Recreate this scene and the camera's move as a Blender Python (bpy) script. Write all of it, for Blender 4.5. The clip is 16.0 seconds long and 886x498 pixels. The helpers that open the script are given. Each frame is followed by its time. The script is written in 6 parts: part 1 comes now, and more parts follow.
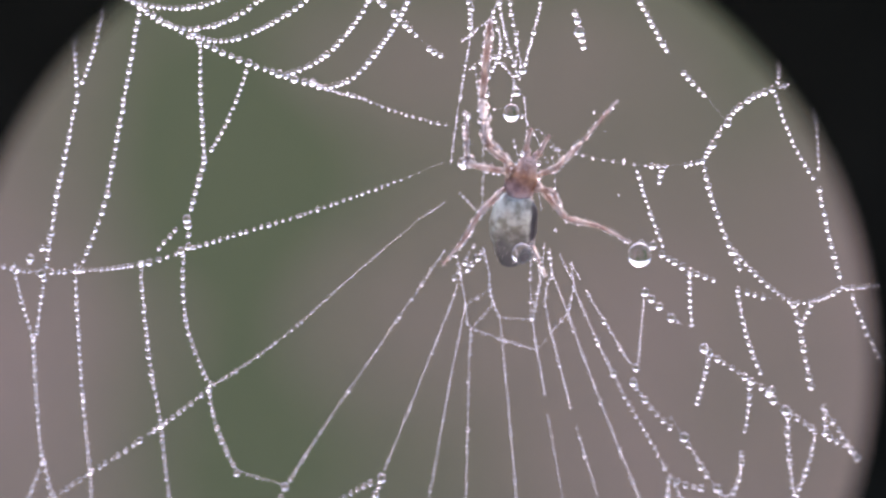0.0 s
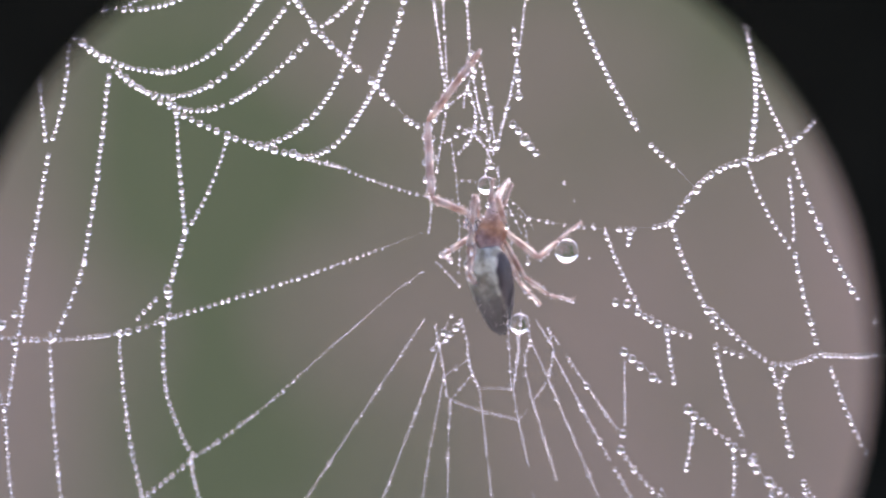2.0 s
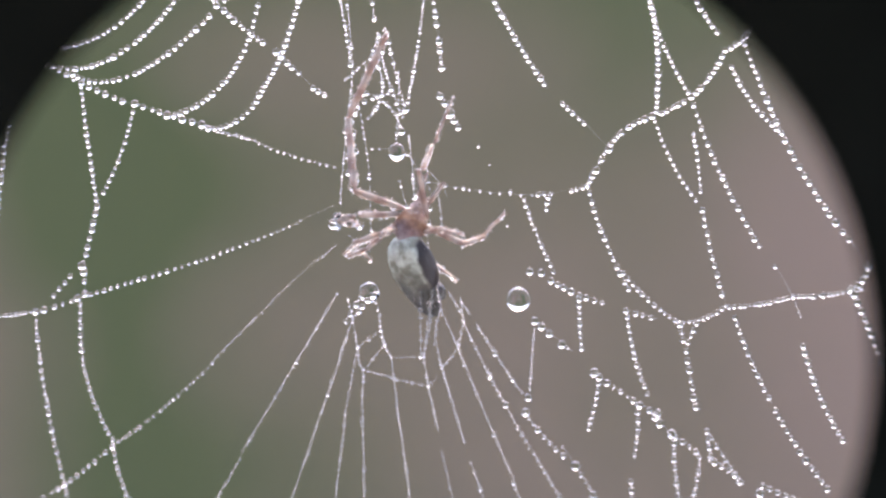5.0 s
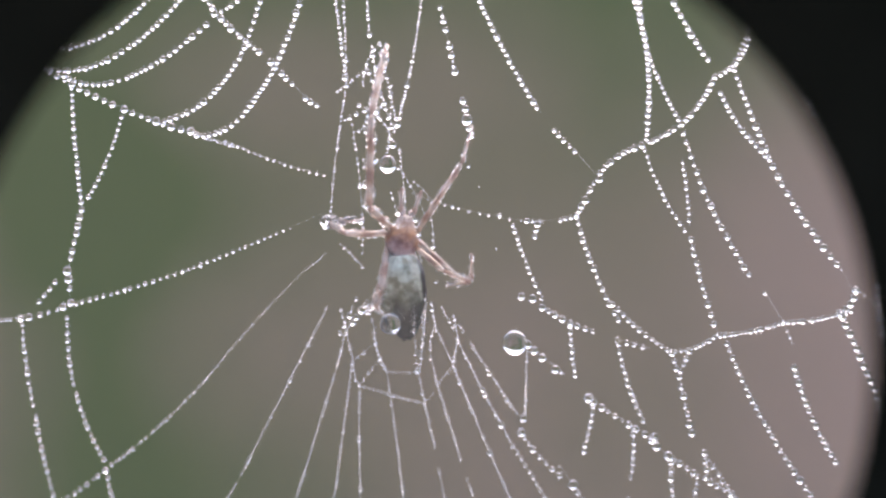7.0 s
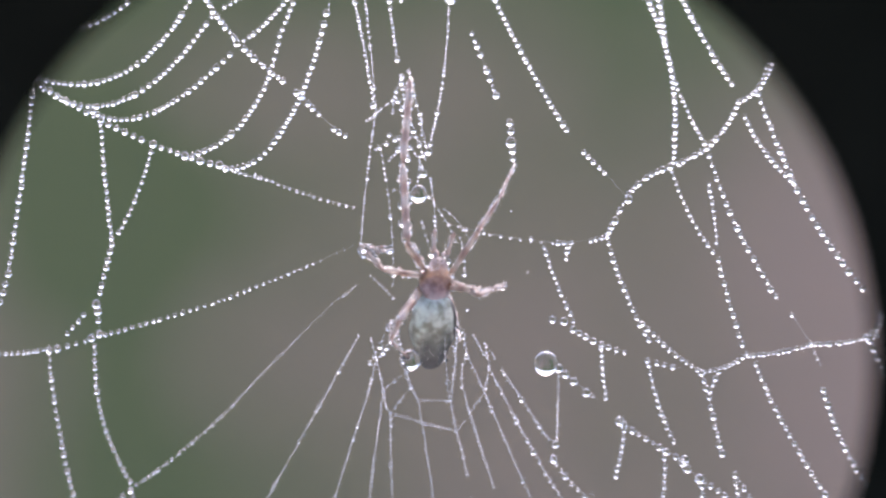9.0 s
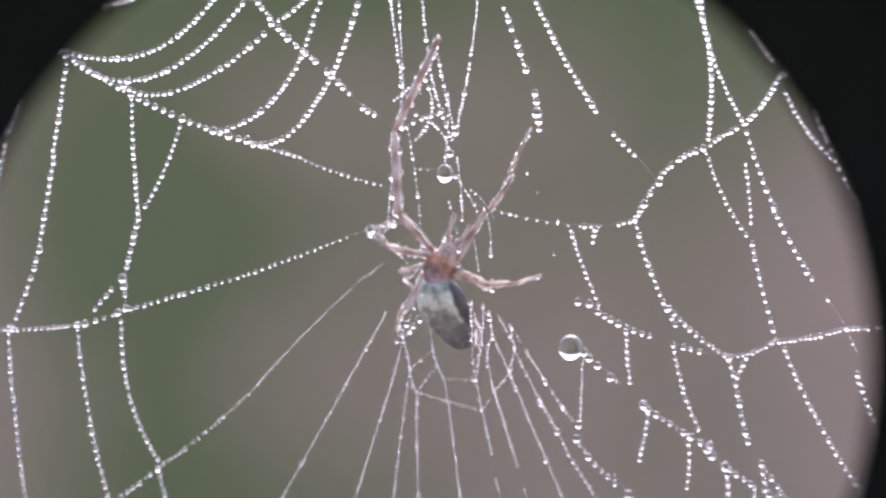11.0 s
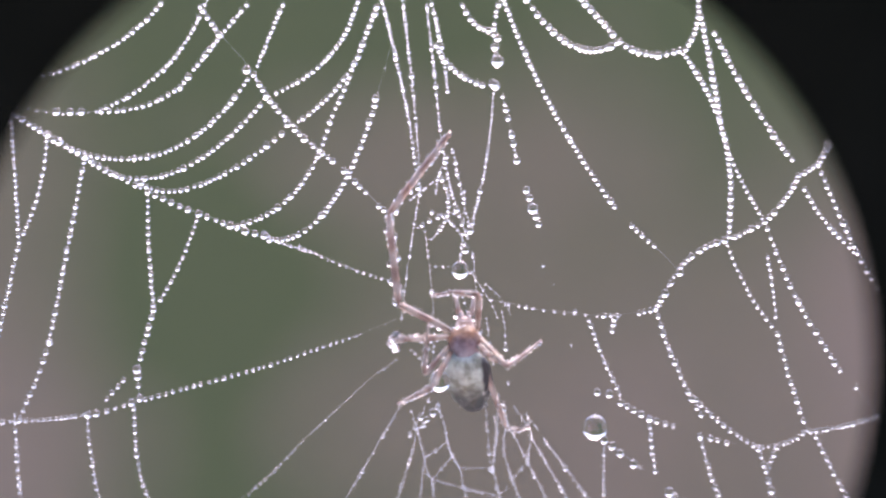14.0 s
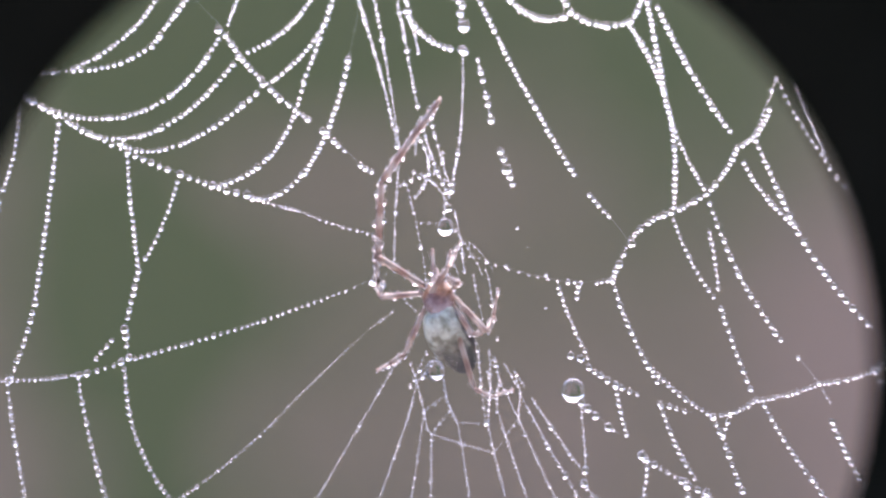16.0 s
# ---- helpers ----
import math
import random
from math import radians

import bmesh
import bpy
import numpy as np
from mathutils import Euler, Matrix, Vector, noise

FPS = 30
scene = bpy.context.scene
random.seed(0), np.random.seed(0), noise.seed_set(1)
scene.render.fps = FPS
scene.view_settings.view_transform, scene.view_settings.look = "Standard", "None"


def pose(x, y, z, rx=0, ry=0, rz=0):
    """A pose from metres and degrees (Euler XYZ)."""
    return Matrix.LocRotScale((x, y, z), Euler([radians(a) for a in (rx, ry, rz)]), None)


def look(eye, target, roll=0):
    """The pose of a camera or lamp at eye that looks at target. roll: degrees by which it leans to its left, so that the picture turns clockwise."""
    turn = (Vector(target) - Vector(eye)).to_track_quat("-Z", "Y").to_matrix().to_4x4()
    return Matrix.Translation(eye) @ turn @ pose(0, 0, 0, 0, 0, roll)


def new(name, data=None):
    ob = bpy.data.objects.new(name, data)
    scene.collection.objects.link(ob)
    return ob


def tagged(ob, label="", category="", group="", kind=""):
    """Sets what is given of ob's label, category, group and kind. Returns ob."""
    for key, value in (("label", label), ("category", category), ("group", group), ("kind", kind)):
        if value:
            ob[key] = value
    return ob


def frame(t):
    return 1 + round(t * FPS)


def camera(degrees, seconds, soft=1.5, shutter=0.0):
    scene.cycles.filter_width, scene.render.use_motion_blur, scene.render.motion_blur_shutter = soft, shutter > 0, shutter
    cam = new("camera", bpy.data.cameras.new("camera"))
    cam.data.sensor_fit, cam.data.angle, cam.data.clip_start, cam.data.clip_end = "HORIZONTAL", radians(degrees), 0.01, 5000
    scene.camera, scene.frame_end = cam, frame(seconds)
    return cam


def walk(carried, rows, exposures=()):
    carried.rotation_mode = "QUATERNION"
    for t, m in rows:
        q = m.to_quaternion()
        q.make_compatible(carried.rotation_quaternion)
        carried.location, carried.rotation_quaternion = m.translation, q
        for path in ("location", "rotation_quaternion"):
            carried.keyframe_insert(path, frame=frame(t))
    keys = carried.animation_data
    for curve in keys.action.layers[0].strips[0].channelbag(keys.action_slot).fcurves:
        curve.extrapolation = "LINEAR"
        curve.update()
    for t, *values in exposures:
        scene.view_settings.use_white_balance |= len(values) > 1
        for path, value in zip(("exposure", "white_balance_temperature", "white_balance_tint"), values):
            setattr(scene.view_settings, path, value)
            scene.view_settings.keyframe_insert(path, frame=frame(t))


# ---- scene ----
def view(x, y, z, yaw, pitch, roll):
    """The camera's pose from millimetres off the web's middle and degrees."""
    eye = Vector((x, y, z)) / 1000 + WEB
    turn, tilt = radians(yaw), radians(pitch)
    ahead = Vector((-math.sin(turn) * math.cos(tilt), math.cos(turn) * math.cos(tilt), math.sin(tilt)))
    return look(eye, eye + ahead, roll)


WEB = Vector((0, 0, 1.1))    # middle of the web, 1.1 m above the ground
VIEWS = [
    (0, view(2.136, -83.059, -0.215, 1.500, -2.500, 0.956)),
    (0.5, view(0.664, -82.828, -0.956, 1.250, -2.650, 0.924)),
    (1, view(-1.110, -84.221, 1.045, 1.000, -2.800, 0.860)),
    (1.5, view(4.762, -82.873, 0.147, 0.750, -2.850, 0.474)),
    (2, view(1.705, -82.864, 3.545, 0.500, -2.900, 0.755)),
    (2.5, view(1.733, -82.969, 3.941, -0.050, -2.900, 0.516)),
    (3, view(3.171, -83.800, 5.402, -0.600, -2.900, 0.603)),
    (3.5, view(3.149, -84.144, 3.800, -1.150, -2.750, -0.101)),
    (4, view(0.069, -83.045, 2.864, -1.700, -2.600, 0.131)),
    (4.2, view(0.765, -83.633, 2.559, -1.850, -2.600, -0.359)),
    (6.3, view(1.959, -83.695, 0.387, -3.200, -1.700, -0.769)),
    (6.5, view(1.118, -82.514, 1.190, -3.300, -1.600, -0.692)),
    (7, view(1.300, -82.984, 0.973, -3.200, -1.533, 0.413)),
    (7.5, view(1.112, -83.548, 2.763, -3.100, -1.467, 0.162)),
    (8, view(1.416, -83.535, 3.054, -3.000, -1.400, 0.689)),
    (8.5, view(3.711, -83.787, 1.064, -2.867, -1.467, 0.181)),
    (9, view(0.576, -83.182, 2.192, -2.733, -1.533, -0.257)),
    (9.5, view(0.649, -82.745, 1.654, -2.600, -1.600, -0.743)),
    (9.7, view(-0.208, -83.135, 1.518, -2.500, -1.500, 0.487)),
    (11.8, view(1.749, -81.175, -0.769, -0.600, 0.000, -0.307)),
    (12, view(-0.178, -81.027, -0.687, -0.500, 0.100, -0.400)),
    (12.5, view(-3.172, -81.853, -1.086, -0.600, 0.200, 0.029)),
    (13, view(0.671, -82.090, 0.280, -0.700, 0.300, 0.112)),
    (13.5, view(1.287, -83.078, 0.986, 0.400, 0.800, 1.272)),
    (14, view(3.055, -82.465, 2.160, 0.700, 1.000, -0.411)),
    (14.5, view(0.707, -83.619, 0.460, 0.900, 1.250, -0.034)),
    (15, view(2.079, -82.507, -0.422, 1.100, 1.500, -0.155)),
    (15.5, view(1.675, -84.120, 1.194, -0.200, 1.700, -0.247)),
    (16, view(1.276, -85.219, -0.931, -1.500, 1.900, -0.340)),
]
cam = camera(30, 16.0, soft=2.4, shutter=0.32)
cam.data.dof.use_dof = True
cam.data.dof.focus_distance = 0.0785
cam.data.dof.aperture_fstop = 50
walk(cam, VIEWS, [
    (0, 1.68, 6770, 30), (0.5, 1.70, 6870, 30), (1, 1.81, 6620, 29), (1.5, 1.78, 6770, 29), (3, 1.78, 6670, 29), (3.5, 1.78, 6850, 22), (4, 1.80, 6950, 22),
    (6.5, 1.64, 6950, 19), (7, 1.67, 6950, 19), (7.5, 1.68, 6450, 25), (8.5, 1.68, 6300, 24), (9, 1.66, 6500, 20), (9.7, 1.64, 6550, 20),
    (11.8, 1.73, 6830, 27), (13, 1.77, 6780, 27), (14, 1.66, 6630, 28), (15, 1.71, 6630, 28), (16, 1.68, 6630, 27)])

# ---- daylight ----
world = bpy.data.worlds.new("overcast_sky")
scene.world = world
world.use_nodes = True
wn = world.node_tree.nodes
sky = wn.new("ShaderNodeTexSky")
sky.sky_type, sky.sun_disc = "NISHITA", False
sky.sun_elevation, sky.sun_rotation = radians(62), radians(20)
sky.air_density, sky.dust_density, sky.ozone_density = 1.0, 4.0, 1.0
world.node_tree.links.new(sky.outputs["Color"], wn["Background"].inputs["Color"])
wn["Background"].inputs["Strength"].default_value = 0.15
sun = new("sun", bpy.data.lights.new("sun", "SUN"))
sun.data.energy, sun.data.angle, sun.data.color = 0.5, radians(60), (1.0, 0.97, 0.93)
sun.matrix_world = look((0.8, 2.2, 5.4), (0, 0, 1))


# ---- materials ----
def material(name):
    m = bpy.data.materials.new(name)
    m.use_nodes = True
    n = m.node_tree.nodes
    return m, n, m.node_tree.links, n["Principled BSDF"]


def mottled(name, low, high, scale, rough=0.6, fine=0.0, spots=None, bump=0.0, **more):
    """A surface whose colour wanders between two tones, with a finer grain on top."""
    m, n, link, shader = material(name)
    place = n.new("ShaderNodeTexCoord")
    tex = n.new("ShaderNodeTexNoise")
    tex.inputs["Scale"].default_value, tex.inputs["Detail"].default_value = scale, 3.0
    link.new(place.outputs["Object"], tex.inputs["Vector"])
    ramp = n.new("ShaderNodeValToRGB")
    ramp.color_ramp.elements[0].position, ramp.color_ramp.elements[1].position = 0.35, 0.65
    ramp.color_ramp.elements[0].color, ramp.color_ramp.elements[1].color = (*low, 1), (*high, 1)
    link.new(tex.outputs["Fac"], ramp.inputs["Fac"])
    last = ramp.outputs["Color"]
    if fine:
        grain = n.new("ShaderNodeTexNoise")
        grain.inputs["Scale"].default_value, grain.inputs["Detail"].default_value = fine, 4.0
        link.new(place.outputs["Object"], grain.inputs["Vector"])
        mix = n.new("ShaderNodeMix")
        mix.data_type, mix.blend_type = "RGBA", "OVERLAY"
        mix.inputs["Factor"].default_value = 0.6
        link.new(last, mix.inputs["A"])
        link.new(grain.outputs["Fac"], mix.inputs["B"])
        last = mix.outputs["Result"]
        if bump:
            b = n.new("ShaderNodeBump")
            b.inputs["Strength"].default_value, b.inputs["Distance"].default_value = bump, 0.0001
            link.new(grain.outputs["Fac"], b.inputs["Height"])
            link.new(b.outputs["Normal"], shader.inputs["Normal"])
    link.new(last, shader.inputs["Base Color"])
    shader.inputs["Roughness"].default_value = rough
    for key, value in more.items():
        shader.inputs[key.replace("_", " ")].default_value = value
    return m


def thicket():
    """Far plants: leaf and dry stem by their share at each place, in soft patches, with some shade painted in as leaf.
    """
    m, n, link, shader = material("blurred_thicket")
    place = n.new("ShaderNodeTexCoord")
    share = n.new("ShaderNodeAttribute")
    share.attribute_name = "leaf_and_shade"
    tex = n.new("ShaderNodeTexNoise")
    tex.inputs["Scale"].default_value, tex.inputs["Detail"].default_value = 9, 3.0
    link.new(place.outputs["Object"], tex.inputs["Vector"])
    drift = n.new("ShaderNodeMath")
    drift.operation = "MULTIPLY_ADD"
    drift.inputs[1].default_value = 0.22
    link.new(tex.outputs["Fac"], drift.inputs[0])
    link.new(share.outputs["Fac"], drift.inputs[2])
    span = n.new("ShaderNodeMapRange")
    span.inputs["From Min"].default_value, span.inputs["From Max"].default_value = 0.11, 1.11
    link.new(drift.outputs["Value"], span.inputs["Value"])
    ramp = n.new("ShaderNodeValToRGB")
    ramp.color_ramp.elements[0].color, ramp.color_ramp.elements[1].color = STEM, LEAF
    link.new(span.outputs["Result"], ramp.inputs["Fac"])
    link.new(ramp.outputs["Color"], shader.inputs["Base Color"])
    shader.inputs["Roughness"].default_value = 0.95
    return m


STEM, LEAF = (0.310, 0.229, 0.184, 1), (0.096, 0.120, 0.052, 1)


def water():
    m, n, link, shader = material("dew_water")
    shader.inputs["Base Color"].default_value = (1, 1, 1, 1)
    shader.inputs["Roughness"].default_value = 0.0
    shader.inputs["IOR"].default_value = 1.333
    shader.inputs["Transmission Weight"].default_value = 1.0
    return m


def silk():
    m, n, link, shader = material("wet_silk")
    shader.inputs["Base Color"].default_value = (0.8, 0.8, 0.82, 1)
    shader.inputs["Roughness"].default_value = 0.25
    shader.inputs["Transmission Weight"].default_value = 0.3
    return m


WATER, SILK = water(), silk()
MEADOW = mottled("gravel_ground", (0.34, 0.34, 0.34), (0.54, 0.53, 0.53), 1.5, 0.9, 30)
THICKET = thicket()
BLACK = mottled("matt_black_plastic", (0.0050, 0.0058, 0.0046), (0.0075, 0.0085, 0.0068), 300, 1.0, Specular_IOR_Level=0.0)


# ---- building ----
def part(name, bm, mat, parent=None, label="", smooth=True):
    """Link a bmesh as one mesh object under a thing."""
    data = bpy.data.meshes.new(name)
    bm.to_mesh(data)
    bm.free()
    if smooth:
        data.polygons.foreach_set("use_smooth", [True] * len(data.polygons))
    data.materials.append(mat)
    ob = new(name, data)
    ob.parent = parent
    return tagged(ob, label)


def raw_part(name, verts, faces, mat, parent, label=""):
    data = bpy.data.meshes.new(name)
    data.from_pydata(verts, [], faces)
    data.polygons.foreach_set("use_smooth", [True] * len(data.polygons))
    data.materials.append(mat)
    ob = new(name, data)
    ob.parent = parent
    return tagged(ob, label)


MM = 0.001


def ball(level):
    bm = bmesh.new()
    bmesh.ops.create_icosphere(bm, subdivisions=level, radius=1.0)
    v = [tuple(p.co) for p in bm.verts]
    index = {p: i for i, p in enumerate(bm.verts)}
    f = [tuple(index[q] for q in g.verts) for g in bm.faces]
    bm.free()
    return np.array(v), f


BALL_V, BALL_F = ball(2)
MID_V, MID_F = ball(3)
FINE_V, FINE_F = ball(5)

# ---- setting ----
bm = bmesh.new()
bmesh.ops.create_grid(bm, x_segments=40, y_segments=40, size=150)
ground = tagged(part("ground", bm, MEADOW), "pale grey gravel ground seen through the drops", kind="structure")

# how much leaf (above nought) or dry stem (below) the far plants show, every 4.5 degrees across and up; set by
# brightness, so the lens's shading is partly painted in as leaf
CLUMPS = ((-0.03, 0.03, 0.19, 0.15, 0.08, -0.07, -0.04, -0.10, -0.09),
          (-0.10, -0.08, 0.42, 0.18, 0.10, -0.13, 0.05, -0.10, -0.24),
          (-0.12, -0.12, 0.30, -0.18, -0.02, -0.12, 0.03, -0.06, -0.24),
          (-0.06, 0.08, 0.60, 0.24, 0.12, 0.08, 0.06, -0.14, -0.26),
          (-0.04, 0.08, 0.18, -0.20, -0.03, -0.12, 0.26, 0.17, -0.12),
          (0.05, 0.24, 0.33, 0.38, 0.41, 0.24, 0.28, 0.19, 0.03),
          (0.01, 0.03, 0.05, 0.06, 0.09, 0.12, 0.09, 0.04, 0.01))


def leaf_and_shade(x, y, z):
    """How green and dark the far plants are at a place, from 0 (dry stems) to 1 (leaves), painted shade included."""
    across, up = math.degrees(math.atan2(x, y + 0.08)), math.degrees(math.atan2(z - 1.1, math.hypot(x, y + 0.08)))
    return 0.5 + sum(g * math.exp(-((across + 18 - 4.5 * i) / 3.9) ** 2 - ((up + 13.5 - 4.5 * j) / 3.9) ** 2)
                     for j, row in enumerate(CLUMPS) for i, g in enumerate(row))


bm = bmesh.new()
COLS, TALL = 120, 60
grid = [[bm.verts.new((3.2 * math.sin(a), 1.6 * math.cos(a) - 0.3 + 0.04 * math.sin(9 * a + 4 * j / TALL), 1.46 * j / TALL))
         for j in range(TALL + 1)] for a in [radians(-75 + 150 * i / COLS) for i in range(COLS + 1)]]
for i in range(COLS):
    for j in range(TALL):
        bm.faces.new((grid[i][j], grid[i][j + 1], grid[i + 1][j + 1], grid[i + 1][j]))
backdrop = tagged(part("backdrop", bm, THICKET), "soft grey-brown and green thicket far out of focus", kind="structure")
shares = backdrop.data.attributes.new("leaf_and_shade", "FLOAT", "POINT")
shares.data.foreach_set("value", [leaf_and_shade(*v.co) for v in backdrop.data.vertices])


# ---- lens tube that rings the picture ----
def lens_tube():
    holder = tagged(new("lens_tube"), "round black tube rim of a magnifying lens", "lens tube")
    shift, radius, far = (-50 / 2926, -194 / 2926), 808 / 2926, 0.036

    def collar(name, outline):
        bm = bmesh.new()
        rings = [[bm.verts.new((shift[0] * far + r * math.cos(a), shift[1] * far + r * math.sin(a), -d))
                  for a in [2 * math.pi * k / 96 for k in range(96)]] for r, d in outline]
        for a, b in zip(rings, rings[1:] + rings[:1]):
            for k in range(96):
                bm.faces.new((a[k], a[(k + 1) % 96], b[(k + 1) % 96], b[k]))
        bmesh.ops.recalc_face_normals(bm, faces=bm.faces)
        return part(name, bm, BLACK, holder)

    bore = radius * far
    collar("rim", ((bore, far), (bore, far - 0.0015), (0.0230, far - 0.0015), (0.0230, far), (bore + 0.0002, far + 0.0006)))
    collar("barrel", ((0.0231, far - 0.006), (0.0256, far - 0.006), (0.0256, far + 0.003), (0.0231, far + 0.003)))
    return holder


tube = lens_tube()

# ---- the web ----
web = tagged(new("spider_web"), "dew-covered orb web of pale silk with torn strands", "spider web")
web.location = WEB
DRAWN = random.Random(5)
NAMES = dict(spiral="spiral_thread", radial="radial_thread", line="bridging_thread", silk="fine_thread")
SWAYS, STRANDS = [], []
SPOTS = [(-18, 12), (-6, 12), (6, 12), (18, 12), (-18, 0), (-7, 0), (2, -3), (11, 0), (18, -2), (-18, -10), (-8, -12), (2, -12), (11, -9), (19, -10), (-12, 7), (13, -5), (4, 8)]


BEAD = bpy.data.meshes.new("dew_drop")
BEAD.from_pydata([tuple(v * MM) for v in MID_V], [], MID_F)
BEAD.polygons.foreach_set("use_smooth", [True] * len(BEAD.polygons))
BEAD.materials.append(WATER)
COUNT = [300]
FULL = dict(spiral=0.46, radial=0.45, line=0.43, silk=0.56)      # how far the drops on each kind of thread have grown
CLOSE = dict(spiral=0.88, radial=0.86, line=0.78, silk=0.98)     # and how close they sit


def deep(x, z):
    """How far back the leaning sheet of the web lies, in millimetres."""
    return -5.597 + 0.0210 * x + 0.4396 * z


def spot(x, z, near=0.3):
    return Matrix.Translation(Vector((x, deep(x, z) - near, z)) * MM + WEB)


def sway(t, across, up):
    """The wind's pull on the web at t seconds: shift, stretch, and dents round seventeen places, across and up."""
    SWAYS.append((t, np.array(across), np.array(up)))


def blown(step, x, z):
    t, across, up = SWAYS[step]
    b = np.array([1, x / 15, z / 10] + [math.exp(-((x - p) ** 2 + (z - q) ** 2) / 72) for p, q in SPOTS])
    return x + b @ across, z + b @ up


# ---- large drops of water ----
def drop(name, across, tall, label):
    """A clear hanging drop, a little heavier at its foot, about its own middle."""
    v = np.array([(x * (1 - 0.05 * z), y * (1 - 0.05 * z), z) for x, y, z in FINE_V]) * np.array((across, across, tall)) * 0.5 * MM
    return tagged(raw_part(name, [tuple(p) for p in v], FINE_F, WATER, None), label, "water drop", "large drops in the web")


big_drop = drop("water_drop", 1.10, 1.14, "large clear round water drop held by the spider's thread")
belly_drop = drop("water_drop", 0.96, 0.98, "clear water drop clinging beside the spider's abdomen")
tail_drop = drop("water_drop", 0.94, 0.97, "clear water drop hanging at the abdomen's hind end")
still_drop = drop("water_drop", 0.80, 0.86, "clear pear-shaped water drop hanging on a short thread")
tiny_drop = drop("water_drop", 0.36, 0.36, "small clear drop above the hanging drop")
PERCHED, CLEAR = [], []


def perched(x, z, across):
    """A drop larger than its neighbours, on a thread of the web."""
    CLEAR.append((x, z, across / 2))
    PERCHED.append((drop("dew_drop", across, across, "clear round dew drop on a thread of the web"), x, z))


perched(-16.79, 10.36, 0.38)
perched(-16.11, 10.35, 0.36)
perched(-15.56, 10.35, 0.36)
perched(-17.06, 9.17, 0.36)
perched(-16.45, 8.78, 0.40)
perched(-7.62, 12.96, 0.42)
perched(-5.48, 10.04, 0.34)
perched(-9.45, 5.23, 0.36)
perched(-7.94, 4.71, 0.38)
perched(-6.30, 4.29, 0.38)
perched(-1.20, 11.51, 0.36)
perched(4.98, 14.71, 0.38)
perched(4.66, 12.21, 0.42)
perched(-11.71, -2.07, 0.40)
perched(-18.96, -3.78, 0.36)
perched(-18.33, -4.49, 0.36)
perched(-11.82, -3.56, 0.34)
perched(-11.49, -3.37, 0.34)
perched(9.30, -3.20, 0.34)
perched(9.82, -3.28, 0.36)
perched(9.49, -5.38, 0.38)
perched(10.67, -6.45, 0.38)
perched(12.11, -7.69, 0.42)
perched(9.13, -8.60, 0.34)
perched(9.00, -9.20, 0.38)
perched(13.17, 2.39, 0.38)
perched(14.96, -9.34, 0.36)
perched(11.20, -11.37, 0.42)
perched(15.55, -10.15, 0.42)
perched(14.84, -9.48, 0.38)
perched(-1.86, -13.33, 0.42)
perched(-5.90, -13.85, 0.36)
perched(-8.04, -13.37, 0.32)
perched(12.56, -13.33, 0.36)
perched(19.29, -12.34, 0.40)
perched(6.99, 2.76, 0.16)
perched(7.49, 1.84, 0.09)
perched(8.23, -1.05, 0.11)
perched(5.44, -2.74, 0.16)
perched(6.24, 0.81, 0.19)
perched(8.42, 0.55, 0.19)
perched(10.16, 0.20, 0.29)
perched(4.78, 12.10, 0.45)


